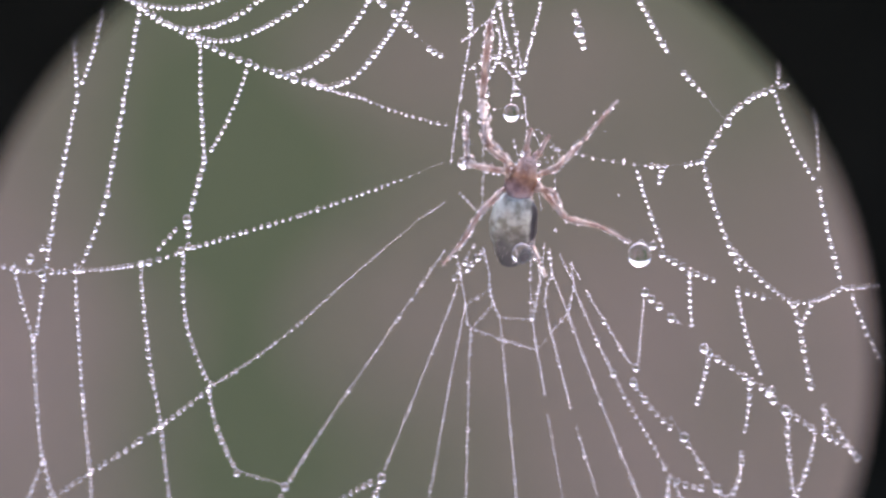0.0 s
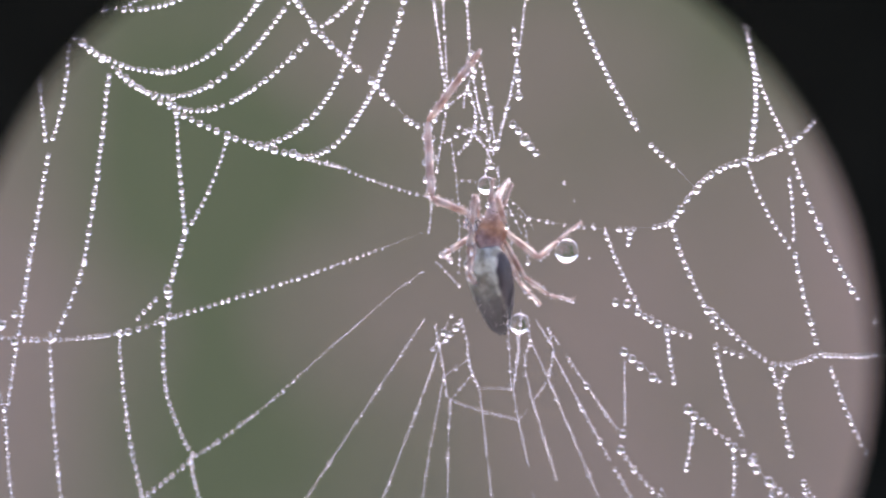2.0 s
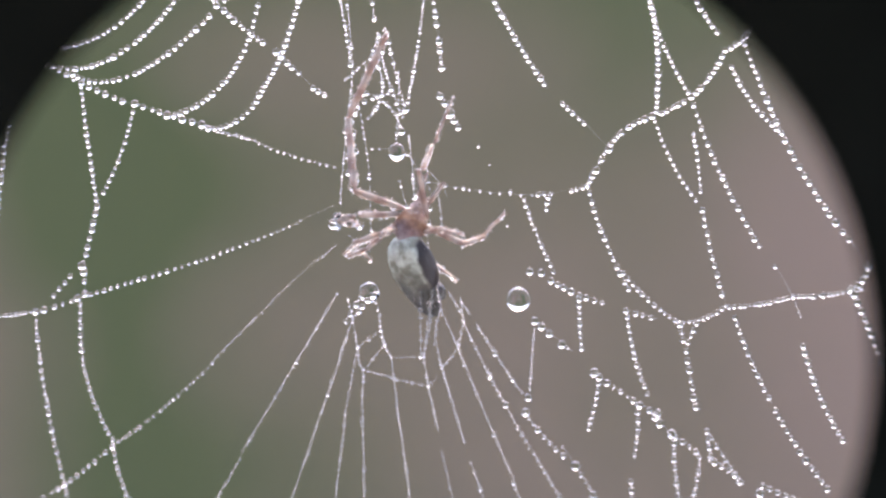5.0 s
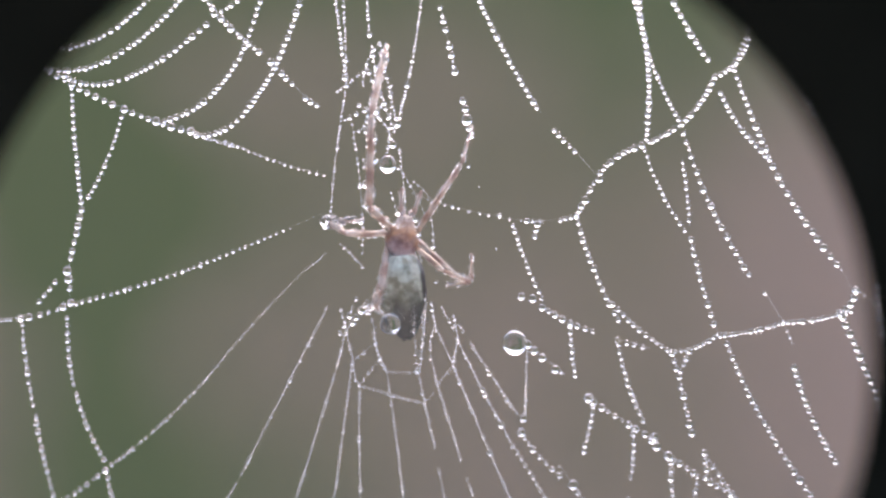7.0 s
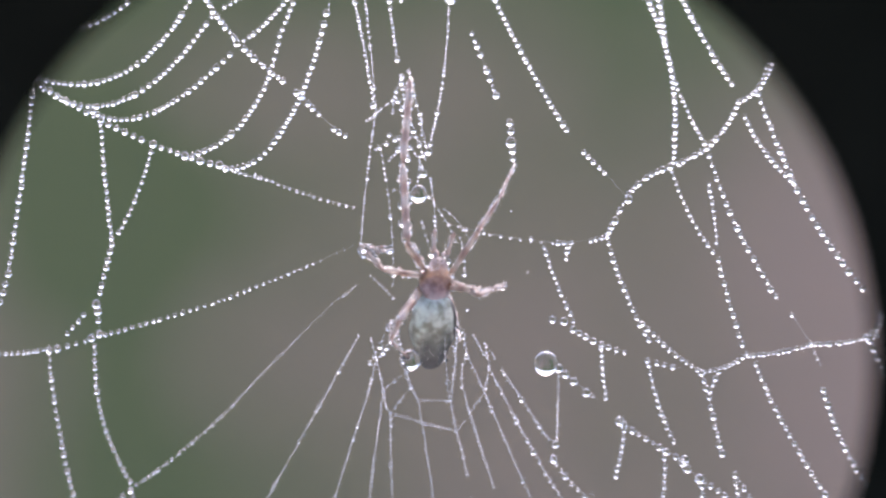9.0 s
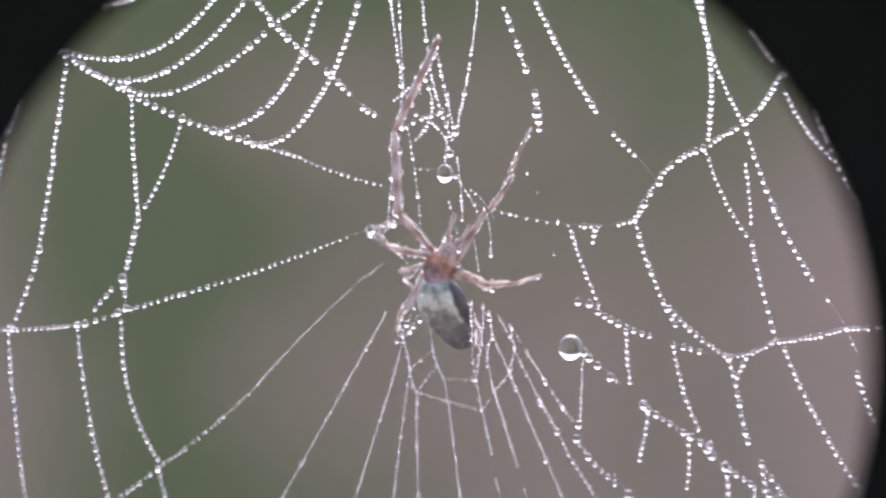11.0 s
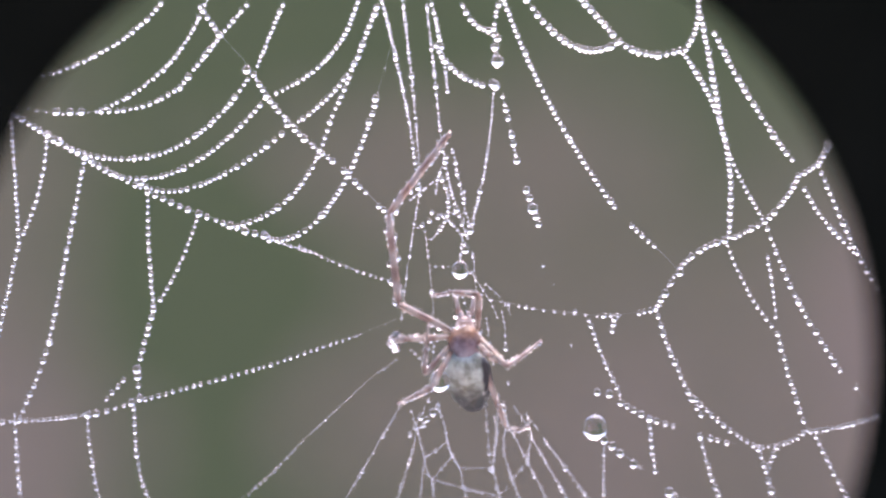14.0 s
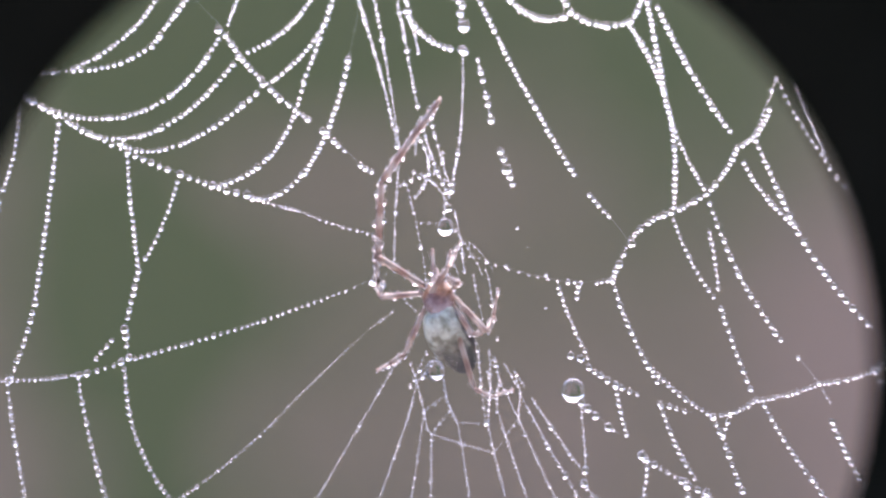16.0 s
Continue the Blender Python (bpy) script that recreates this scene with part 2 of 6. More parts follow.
def strand(kind, a, b, bow, lean, size_a, size_b, gap, still=True):
    """A silk thread from a to b (millimetres across and up), bowed to one side, with its row of dew drops."""
    ax, az = a
    dx, dz = b[0] - ax, b[1] - az
    long = math.hypot(dx, dz)
    cx, cz = dx * lean - dz / long * bow, dz * lean + dx / long * bow
    slip = deep(*b) - deep(*a)
    out = DRAWN.uniform(-0.12, 0.12)

    def at(u):
        v = 2 * u * (1 - u)
        return np.array((v * cx + u * u * dx, u * slip + v * out, v * cz + u * u * dz))

    steps = max(4, int(long / 0.8))
    thick = 0.0035
    verts, faces = [], []
    for i in range(steps + 1):
        p = at(i / steps)
        for s in range(4):
            verts.append((p + thick * np.array((math.cos(s * math.pi / 2), math.sin(s * math.pi / 2), 0.7 * math.cos(s * math.pi / 2)))) * MM)
        if i:
            k = 4 * i
            faces += [(k - 4 + s, k - 4 + (s + 1) % 4, k + (s + 1) % 4, k + s) for s in range(4)]
    thread = raw_part(NAMES[kind], verts, faces, SILK, web)
    thread.location = Vector((ax, deep(*a), az)) * MM
    if still:
        STRANDS.append((thread, a, b))
    u, drops_v, drops_f = 0.0, [], []
    loose = kind == "line" and abs(ax - 2.5) < 6 and az > -4    # uneven drops round the hub
    reach = long * (1 + 0.5 * (bow / long) ** 2 * 2)
    ball_v, ball_f = (BALL_V, BALL_F) if kind == "silk" else (MID_V, MID_F)
    while u <= 1.0:
        size = (size_a + (size_b - size_a) * u) * FULL[kind]
        r = size * math.exp(DRAWN.gauss(0, 0.28 if kind == "silk" else 0.30 if loose else 0.12))
        if kind == "radial" and DRAWN.random() < 0.15:
            r *= 0.6
        p = at(u)
        p[0] += DRAWN.uniform(-0.02, 0.02)
        p[2] -= 0.3 * r
        if any(math.hypot(ax + p[0] - x, az + p[2] - z) < 0.8 * (half + r) for x, z, half in CLEAR):
            u += 0.3 * gap / reach
            continue
        if r > 0.12 and COUNT[0] and math.hypot(ax - 1, az - 4) < 13:
            COUNT[0] -= 1
            bead = new("dew_drop", BEAD)
            bead.parent, bead.location, bead.scale = thread, Vector(p) * MM, (r, r, 0.97 * r)
        else:
            base = len(drops_v)
            drops_v += list((ball_v * np.array((1, 1, 0.97)) * r + p) * MM)
            drops_f += [tuple(base + q for q in f) for f in ball_f]
        wide = 1.45 if loose and DRAWN.random() < 0.35 else 1.0
        u += max(wide * CLOSE[kind] * gap * DRAWN.uniform(0.86, 1.14) * (r / size) ** 0.5, 2.15 * r) / reach
    if drops_v:
        tagged(raw_part("dew", drops_v, drops_f, WATER, thread, "row of clear dew drops"), kind="stuff")
    return thread


sway(0, (0.592, -0.043, 0.465, -0.526, -0.605, -0.074, -0.541, -0.249, -0.287, -0.399, -0.081, -0.315, 0.193, -0.502, 0.071, -0.391, 0.183, -0.146, 0.195, -0.319), (0.012, 0.186, 0.301, -0.162, -0.413, 0.182, 0.276, -0.378, -0.195, 0.277, -0.195, -0.194, 0.261, 0.599, 0.019, 0.083, -0.073, 0.233, 0.163, -0.031))
sway(0.5, (0.703, -0.016, 0.539, -0.851, -1.255, -0.150, -0.161, -0.359, -0.156, -0.292, -0.169, -0.375, 0.266, -0.421, -0.319, -0.348, -0.133, 0.086, 0.139, -0.661), (0.014, -0.278, 0.302, -0.025, 0.230, 0.198, 0.739, -0.166, -0.582, 0.262, -0.135, 0.293, 0.181, 0.117, 0.226, -0.012, -0.228, -0.285, 0.421, 0.413))
sway(1, (0.794, -0.261, 0.642, -0.856, -0.994, -0.362, -0.437, -0.206, -0.274, -0.839, 0.123, -0.534, -0.071, -0.685, -0.068, -0.016, 0.236, -0.330, -0.002, -0.347), (-0.223, -0.264, 0.196, -0.274, 0.268, 0.186, 0.483, -0.466, -0.504, 0.419, 0.706, 0.090, 0.256, 0.245, -0.026, -0.328, -0.226, 0.174, 0.469, 0.316))
sway(1.5, (0.736, 0.165, 0.456, -0.941, -0.724, -0.428, -0.845, -0.330, -0.279, -0.182, -1.120, 0.228, 0.665, -0.275, -0.049, 0.298, -0.888, 0.059, -0.307, -0.480), (0.372, -0.663, 0.466, -0.325, 0.070, -0.351, -0.093, -0.677, -0.599, -0.113, 0.544, 0.128, -0.468, 0.200, 0.224, -0.490, 0.404, -0.754, 0.615, -0.231))
sway(2, (0.133, 0.366, 0.061, -0.268, -0.111, -0.027, -0.209, 0.273, 0.149, -0.234, -0.694, 0.076, 0.195, -0.162, -0.384, 0.534, -0.600, 0.171, -0.166, 0.020), (-0.031, -0.483, 0.515, 0.602, -0.036, -0.282, -0.045, -0.522, -0.007, 0.208, 0.006, 0.058, -0.167, 0.719, 0.124, 0.176, 0.141, -1.033, 1.044, -0.294))
sway(2.5, (0.172, 0.182, 0.185, -0.221, -0.255, 0.082, -0.024, 0.185, 0.138, -0.330, -0.791, 0.318, 0.063, 0.035, -0.271, 0.038, -0.731, 0.001, 0.408, -0.127), (-0.182, -0.403, 0.578, 0.314, -0.300, 0.032, 0.042, -0.390, 0.027, 0.202, -0.104, 0.116, -0.115, 0.726, 0.380, 0.024, 0.268, -0.586, 1.230, -0.249))
sway(3, (-0.095, 0.043, 0.100, -0.204, -0.090, -0.143, 0.013, 0.076, 0.284, 0.016, -0.537, 0.475, 0.195, -0.093, -0.136, 0.250, -0.525, -0.036, 0.379, 0.086), (0.017, -0.494, 0.294, 0.520, -0.080, -0.343, 0.100, -0.801, -0.128, 0.196, 0.068, 0.127, -0.004, 0.593, 0.084, -0.024, 0.414, -0.764, 0.683, -0.117))
sway(3.5, (-0.129, 0.000, -0.121, -0.879, 0.016, -0.067, 0.195, -0.059, 0.564, -0.111, -0.105, 0.280, 0.529, 0.117, -0.100, 0.051, -0.408, 0.019, 0.109, 0.061), (0.045, -0.507, 0.351, 0.347, 0.117, 0.078, 0.181, -0.673, -0.437, 0.168, 0.019, 0.229, -0.568, 0.379, 0.429, 0.196, 0.204, -0.464, 0.343, -0.170))
sway(4, (-0.145, 0.058, 0.177, -0.819, -0.111, -0.059, -0.021, 0.111, 0.411, -0.059, -0.391, 0.388, 0.574, -0.178, 0.071, -0.200, -0.274, 0.144, 0.440, 0.043), (0.238, -0.263, 0.410, 0.566, -0.226, -0.105, -0.080, -0.298, -0.345, -0.150, -0.218, 0.252, -0.284, 0.455, 0.141, -0.036, 0.234, -0.618, 0.336, -0.396))
sway(4.2, (0.237, 0.171, 0.181, -0.842, -0.518, -0.227, -0.172, 0.139, 0.387, -0.446, -0.369, -0.027, 0.356, -0.204, -0.348, -0.553, -0.560, 0.087, 0.661, 0.000), (0.304, -0.300, 0.523, -0.061, -0.580, -0.196, 0.006, -0.521, -0.462, -0.106, -0.341, 0.265, -0.211, 0.372, 0.182, 0.138, -0.001, -0.286, 0.419, -0.202))
sway(6.3, (0.047, -0.290, 0.168, -0.176, -0.161, 0.014, 0.179, -0.441, 0.083, -0.215, 0.254, 0.074, 0.026, -0.007, 0.211, -0.076, 0.144, -0.120, 0.141, 0.005), (0.038, -0.170, 0.279, -0.290, -0.243, 0.088, 0.141, -0.075, -0.175, -0.092, 0.203, 0.153, -0.086, -0.213, 0.116, 0.014, 0.078, 0.061, 0.222, -0.057))
sway(6.5, (0.083, 0.079, 0.071, 0.053, -0.135, -0.206, 0.132, -0.166, 0.141, -0.331, -0.169, 0.043, 0.154, 0.250, 0.068, -0.083, -0.171, 0.040, 0.037, -0.073), (0.132, -0.002, -0.047, -0.296, 0.362, -0.712, 0.336, 0.090, -0.265, 0.333, -0.218, 0.182, 0.401, -0.301, -0.426, 0.076, -0.220, -0.044, -0.089, -0.029))
sway(7, (0.149, -0.237, 0.070, -0.570, -0.058, 0.115, 0.017, -0.155, -0.072, -0.284, 0.031, 0.058, 0.004, 0.235, 0.088, 0.046, 0.201, -0.103, -0.097, -0.135), (0.089, -0.048, 0.140, 0.336, -0.085, -0.029, 0.094, 0.272, -0.219, 0.445, -0.350, 0.133, -0.201, -0.708, -0.241, 0.333, -0.041, 0.012, -0.190, 0.039))
sway(7.5, (-0.012, 0.089, -0.125, -0.427, 0.306, 0.101, -0.569, -0.084, 0.031, -0.203, -0.143, -0.170, -0.148, 0.474, 0.087, 0.220, -0.120, 0.065, 0.012, 0.063), (0.186, -0.074, 0.102, 0.391, -0.079, 0.092, -0.377, -0.098, -0.165, 0.427, -0.344, 0.034, -0.021, -0.429, -0.391, 0.576, -0.328, -0.168, -0.280, -0.092))
sway(8, (-0.126, -0.165, 0.062, -0.589, 0.095, 0.120, 0.001, -0.048, 0.134, -0.115, 0.399, 0.009, -0.004, 0.311, 0.461, 0.012, 0.342, -0.035, -0.186, -0.019), (0.303, 0.054, 0.058, 0.183, -0.111, 0.003, -0.268, -0.152, -0.319, 0.157, -0.156, -0.065, -0.014, -0.720, -0.183, 0.318, -0.327, 0.030, -0.448, -0.196))
sway(8.5, (0.082, -0.347, -0.102, -0.761, -0.135, -0.076, 0.056, -0.334, -0.274, -0.087, 0.128, 0.193, -0.047, -0.258, 0.441, 0.284, -0.039, 0.122, -0.230, 0.117), (0.289, -0.172, 0.056, 0.359, 0.113, 0.125, 0.063, -0.089, -0.327, 0.107, -0.146, -0.053, -0.319, -0.197, -0.294, 0.060, -0.221, -0.244, -0.081, -0.207))
sway(9, (-0.138, -0.154, -0.042, -0.193, -0.180, 0.280, 0.212, -0.140, 0.189, -0.257, 0.271, 0.042, 0.022, -0.048, 0.262, 0.052, 0.210, 0.139, -0.083, 0.209), (0.042, -0.161, 0.250, 0.106, -0.110, 0.227, -0.039, 0.005, -0.350, 0.221, -0.069, 0.085, -0.075, -0.116, 0.011, 0.129, 0.309, -0.124, 0.030, -0.178))
sway(9.5, (-0.145, 0.167, -0.182, -0.356, 0.316, 0.229, -0.417, 0.035, 0.187, -0.241, -0.240, 0.032, -0.096, 0.557, -0.146, 0.252, -0.288, 0.261, 0.012, 0.079), (0.197, 0.059, -0.030, 0.677, -0.024, 0.139, -0.311, 0.166, -0.213, 0.184, -0.289, -0.343, -0.003, -0.279, -0.612, 0.406, -0.178, -0.020, -0.163, -0.143))
sway(9.7, (0.421, 0.138, 0.099, -0.152, -0.385, -0.326, -0.116, 0.011, -0.349, -0.482, -0.305, -0.229, 0.215, -0.030, 0.007, -0.618, -0.428, -0.000, 0.211, -0.121), (-0.012, 0.093, 0.341, -0.481, -0.262, -0.046, -0.066, -0.250, -0.273, 0.017, -0.015, 0.197, 0.103, -0.082, 0.200, -0.239, -0.031, 0.065, 0.130, 0.048))
sway(11.8, (-0.009, -0.301, 0.024, -0.388, 0.020, -0.092, 0.184, -0.139, -0.116, -0.167, 0.001, 0.091, -0.199, 0.136, 0.201, -0.142, 0.001, 0.008, -0.020, 0.085), (0.190, -0.049, 0.205, 0.477, -0.432, 0.011, 0.214, -0.135, -0.255, 0.229, -0.478, -0.240, 0.015, -0.165, -0.201, 0.472, 0.022, 0.072, 0.041, -0.243))
sway(12, (0.135, -0.197, 0.242, 0.086, -0.485, -0.056, 0.194, -0.407, 0.006, -0.386, 0.019, 0.068, 0.011, -0.182, 0.152, -0.463, -0.011, -0.176, 0.136, 0.041), (-0.078, 0.102, -0.116, -0.100, -0.022, 0.193, 0.061, 0.025, -0.385, 0.213, 0.041, -0.404, 0.123, 0.169, -0.306, 0.239, 0.050, 0.547, 0.066, -0.117))
sway(12.5, (0.221, -0.141, 0.194, -0.185, -0.097, -0.535, 0.078, -0.262, -0.352, -0.018, -0.063, 0.534, -0.363, -0.193, -0.142, -0.555, 0.094, 0.078, -0.338, 0.106), (-0.030, 0.030, -0.219, 0.002, -0.074, 0.037, 0.256, -0.268, -0.233, -0.100, -0.173, 0.508, 0.418, 0.157, -0.273, -0.211, 0.087, 0.473, 0.350, -0.257))
sway(13, (-0.036, -0.154, -0.195, -0.005, 0.063, -0.180, 0.341, -0.146, 0.064, 0.044, -0.009, 0.160, -0.348, -0.151, 0.039, -0.239, -0.073, 0.109, -0.119, 0.301), (0.100, 0.134, 0.027, 0.049, -0.361, 0.193, -0.159, 0.193, -0.102, -0.109, 0.113, -0.206, 0.091, -0.262, 0.228, 0.169, -0.150, 0.316, -0.329, -0.304))
sway(13.5, (-0.288, -0.315, -0.083, -0.161, 0.235, -0.077, 0.320, -0.205, 0.093, 0.227, 0.061, 0.513, -0.276, 0.397, 0.036, 0.305, 0.482, -0.023, -0.220, 0.250), (0.004, -0.088, -0.187, 0.289, 0.002, 0.011, -0.184, 0.101, -0.077, 0.141, 0.175, -0.151, -0.130, -0.185, 0.030, 0.302, 0.039, 0.198, -0.331, -0.005))
sway(14, (0.049, -0.059, -0.130, 0.045, 0.107, -0.039, 0.230, -0.312, 0.048, -0.544, 0.032, 0.224, -0.516, 0.028, 0.201, -0.127, 0.161, -0.099, -0.109, 0.088), (0.190, 0.106, -0.458, 0.362, -0.140, -0.013, -0.114, -0.087, -0.081, -0.310, 0.154, -0.335, 0.117, -0.282, 0.230, -0.019, -0.211, 0.349, -0.156, -0.059))
sway(14.5, (-0.179, -0.272, -0.003, -0.225, 0.070, 0.224, 0.241, -0.194, -0.043, -0.092, 0.047, 0.303, -0.219, 0.329, 0.240, -0.140, 0.500, 0.040, -0.054, 0.179), (0.018, 0.083, -0.150, 0.168, -0.163, 0.053, -0.211, 0.056, -0.089, 0.075, 0.213, -0.209, 0.100, -0.314, 0.074, 0.200, 0.067, 0.411, -0.373, -0.099))
sway(15, (-0.294, -0.213, -0.118, -0.123, 0.084, 0.250, 0.203, -0.076, 0.064, 0.184, 0.280, 0.302, -0.369, 0.086, 0.238, 0.253, 0.609, 0.108, -0.444, 0.170), (0.023, 0.008, -0.176, 0.001, -0.334, 0.283, -0.254, 0.313, -0.031, 0.084, 0.296, -0.307, 0.033, -0.293, 0.098, 0.190, 0.234, 0.489, -0.354, -0.290))
sway(15.5, (-0.266, -0.132, -0.181, -0.116, 0.192, -0.142, 0.244, -0.173, 0.092, 0.301, 0.058, 0.420, -0.380, -0.050, 0.385, 0.419, 0.531, 0.062, -0.535, 0.348), (0.161, -0.024, -0.333, -0.007, -0.173, -0.056, -0.023, 0.120, -0.129, 0.236, 0.008, -0.266, 0.101, -0.089, -0.162, 0.064, -0.131, 0.421, -0.316, -0.192))
sway(16, (-0.313, -0.316, -0.274, -0.608, 0.060, 0.207, 0.020, -0.416, 0.100, 0.602, 0.041, 0.147, -0.125, 0.463, 0.435, 0.916, 0.510, 0.285, -0.872, 0.481), (0.286, -0.100, -0.147, 0.283, 0.023, 0.018, -0.204, -0.194, -0.292, 0.243, 0.011, -0.548, -0.316, -0.252, -0.250, 0.246, -0.115, 0.259, -0.598, -0.128))

strand("spiral", (-18.67, 12.31), (-14.84, 13.92), -0.43, 0.53, 0.226, 0.239, 0.344)
strand("spiral", (-14.84, 13.92), (-12.08, 16.96), -0.43, 0.48, 0.239, 0.252, 0.344)
strand("spiral", (-14.63, 10.58), (-11.72, 13.04), -0.46, 0.49, 0.227, 0.239, 0.344)
strand("spiral", (-11.72, 13.04), (-9.92, 16.97), -0.40, 0.45, 0.240, 0.253, 0.344)
strand("radial", (-18.89, 10.84), (-14.62, 10.46), -0.58, 0.50, 0.151, 0.151, 0.582)
strand("spiral", (-14.62, 10.46), (-10.87, 11.98), -0.75, 0.50, 0.277, 0.277, 0.397)
strand("spiral", (-10.87, 11.98), (-9.37, 14.50), 0.04, 0.50, 0.279, 0.279, 0.397)
strand("spiral", (-9.37, 14.50), (-7.75, 16.92), 0.04, 0.50, 0.280, 0.280, 0.397)
strand("spiral", (-16.18, 8.59), (-12.76, 7.97), -0.49, 0.56, 0.251, 0.260, 0.370)
strand("spiral", (-12.76, 7.97), (-9.83, 9.43), -0.52, 0.46, 0.261, 0.270, 0.370)
strand("spiral", (-9.83, 9.43), (-7.40, 12.97), -0.40, 0.42, 0.271, 0.280, 0.370)
strand("spiral", (-7.14, 13.44), (-6.00, 16.84), 0.00, 0.50, 0.230, 0.230, 0.344)
strand("spiral", (-14.74, 7.67), (-12.15, 6.95), -0.50, 0.54, 0.252, 0.260, 0.370)
strand("spiral", (-12.15, 6.95), (-9.45, 8.25), -0.44, 0.42, 0.261, 0.270, 0.370)
strand("spiral", (-9.45, 8.25), (-6.62, 11.58), -0.30, 0.41, 0.271, 0.280, 0.370)
strand("spiral", (-6.12, 11.86), (-3.58, 13.97), -0.37, 0.52, 0.256, 0.256, 0.344)
strand("spiral", (-3.58, 13.97), (-2.17, 17.03), -0.36, 0.47, 0.258, 0.258, 0.344)
strand("spiral", (-12.37, 6.73), (-9.47, 6.77), -0.81, 0.39, 0.253, 0.266, 0.370)
strand("spiral", (-9.47, 6.77), (-5.37, 10.07), -0.45, 0.36, 0.268, 0.280, 0.370)
strand("spiral", (-5.37, 10.07), (-2.35, 13.51), -0.60, 0.51, 0.257, 0.257, 0.344)
strand("spiral", (-8.07, 4.68), (-5.13, 6.44), -0.64, 0.50, 0.306, 0.281, 0.370)
strand("spiral", (-5.13, 6.44), (-3.45, 10.41), -0.51, 0.41, 0.282, 0.256, 0.370)
strand("spiral", (-3.45, 10.41), (-2.25, 13.63), -0.02, 0.50, 0.258, 0.296, 0.397)
strand("spiral", (-2.25, 13.63), (-1.12, 16.87), -0.02, 0.50, 0.298, 0.337, 0.397)
strand("spiral", (-6.43, 4.23), (-3.56, 5.58), -1.08, 0.38, 0.282, 0.294, 0.370)
strand("spiral", (-3.56, 5.58), (-1.20, 11.45), -0.54, 0.34, 0.297, 0.310, 0.370)
strand("silk", (-1.20, 11.45), (-0.42, 14.63), -0.00, 0.50, 0.079, 0.079, 1.587)
strand("radial", (-10.18, 16.64), (-9.13, 15.02), 0.00, 0.50, 0.279, 0.330, 0.450)
strand("silk", (-9.13, 15.02), (-7.55, 13.22), -0.00, 0.50, 0.053, 0.053, 2.116)
strand("radial", (-7.55, 13.22), (-5.63, 10.38), -0.21, 0.50, 0.332, 0.332, 0.397)
strand("radial", (-5.63, 10.38), (-3.05, 8.08), -0.21, 0.49, 0.333, 0.333, 0.397)
strand("radial", (-2.68, 7.73), (-1.54, 6.58), 0.00, 0.50, 0.362, 0.258, 0.423)
strand("radial", (-0.89, 5.92), (-0.14, 5.44), 0.00, 0.50, 0.364, 0.260, 0.317)
strand("silk", (-1.54, 6.58), (-0.89, 5.92), 0.00, 0.50, 0.053, 0.053, 1.058)
strand("radial", (-19.04, 10.48), (-15.18, 8.05), -0.13, 0.50, 0.327, 0.352, 0.423)
strand("radial", (-15.18, 8.05), (-12.36, 6.49), -0.08, 0.50, 0.327, 0.327, 0.529)
strand("radial", (-12.36, 6.49), (-9.40, 5.23), -0.09, 0.50, 0.329, 0.329, 0.529)
strand("radial", (-9.40, 5.23), (-6.30, 4.29), -0.08, 0.50, 0.331, 0.331, 0.529)
strand("radial", (-6.30, 4.29), (-3.69, 3.48), -0.13, 0.50, 0.230, 0.128, 0.238)
strand("radial", (-4.57, 3.82), (0.23, 2.11), -0.28, 0.50, 0.155, 0.155, 0.370)
strand("line", (-0.92, 17.20), (-0.17, 13.74), 0.03, 0.50, 0.208, 0.199, 0.238)
strand("line", (-0.17, 13.74), (0.47, 10.26), 0.03, 0.50, 0.200, 0.191, 0.238)
strand("line", (0.47, 10.26), (1.02, 6.75), 0.03, 0.50, 0.192, 0.183, 0.238)
strand("line", (0.19, 17.04), (0.52, 13.52), 0.01, 0.50, 0.183, 0.165, 0.238)
strand("line", (0.52, 13.52), (0.83, 9.99), 0.01, 0.50, 0.165, 0.148, 0.238)
strand("line", (0.83, 9.99), (1.10, 6.46), 0.01, 0.50, 0.148, 0.131, 0.238)
strand("line", (1.42, 16.72), (1.75, 12.84), -0.01, 0.50, 0.184, 0.184, 0.265)
strand("line", (1.75, 12.84), (2.11, 8.97), -0.01, 0.50, 0.184, 0.184, 0.265)
strand("line", (1.64, 17.05), (2.38, 12.00), 0.19, 0.50, 0.210, 0.210, 0.265)
strand("spiral", (1.89, 14.48), (4.61, 12.15), -0.91, 0.49, 0.290, 0.317, 0.370)
strand("spiral", (3.30, 16.73), (4.89, 15.28), -0.72, 0.58, 0.291, 0.344, 0.397)
strand("line", (5.24, 17.05), (5.03, 13.23), -0.62, 0.50, 0.266, 0.345, 0.423)
strand("line", (4.69, 12.00), (4.27, 8.10), 0.10, 0.50, 0.133, 0.172, 0.238)
strand("line", (4.27, 8.10), (3.47, 4.27), 0.10, 0.50, 0.172, 0.212, 0.238)
strand("line", (2.22, 8.52), (3.47, 4.27), -0.31, 0.50, 0.211, 0.158, 0.238)
strand("spiral", (5.41, 17.05), (6.71, 13.02), -0.11, 0.50, 0.267, 0.275, 0.370)
strand("spiral", (6.71, 13.02), (8.41, 9.16), -0.11, 0.50, 0.277, 0.286, 0.370)
strand("spiral", (8.41, 9.16), (10.51, 5.46), -0.11, 0.50, 0.288, 0.297, 0.370)
strand("spiral", (11.14, 4.71), (12.17, 3.64), -0.00, 0.50, 0.299, 0.272, 0.423)
strand("silk", (12.17, 3.64), (13.10, 2.55), 0.00, 0.50, 0.079, 0.079, 1.323)
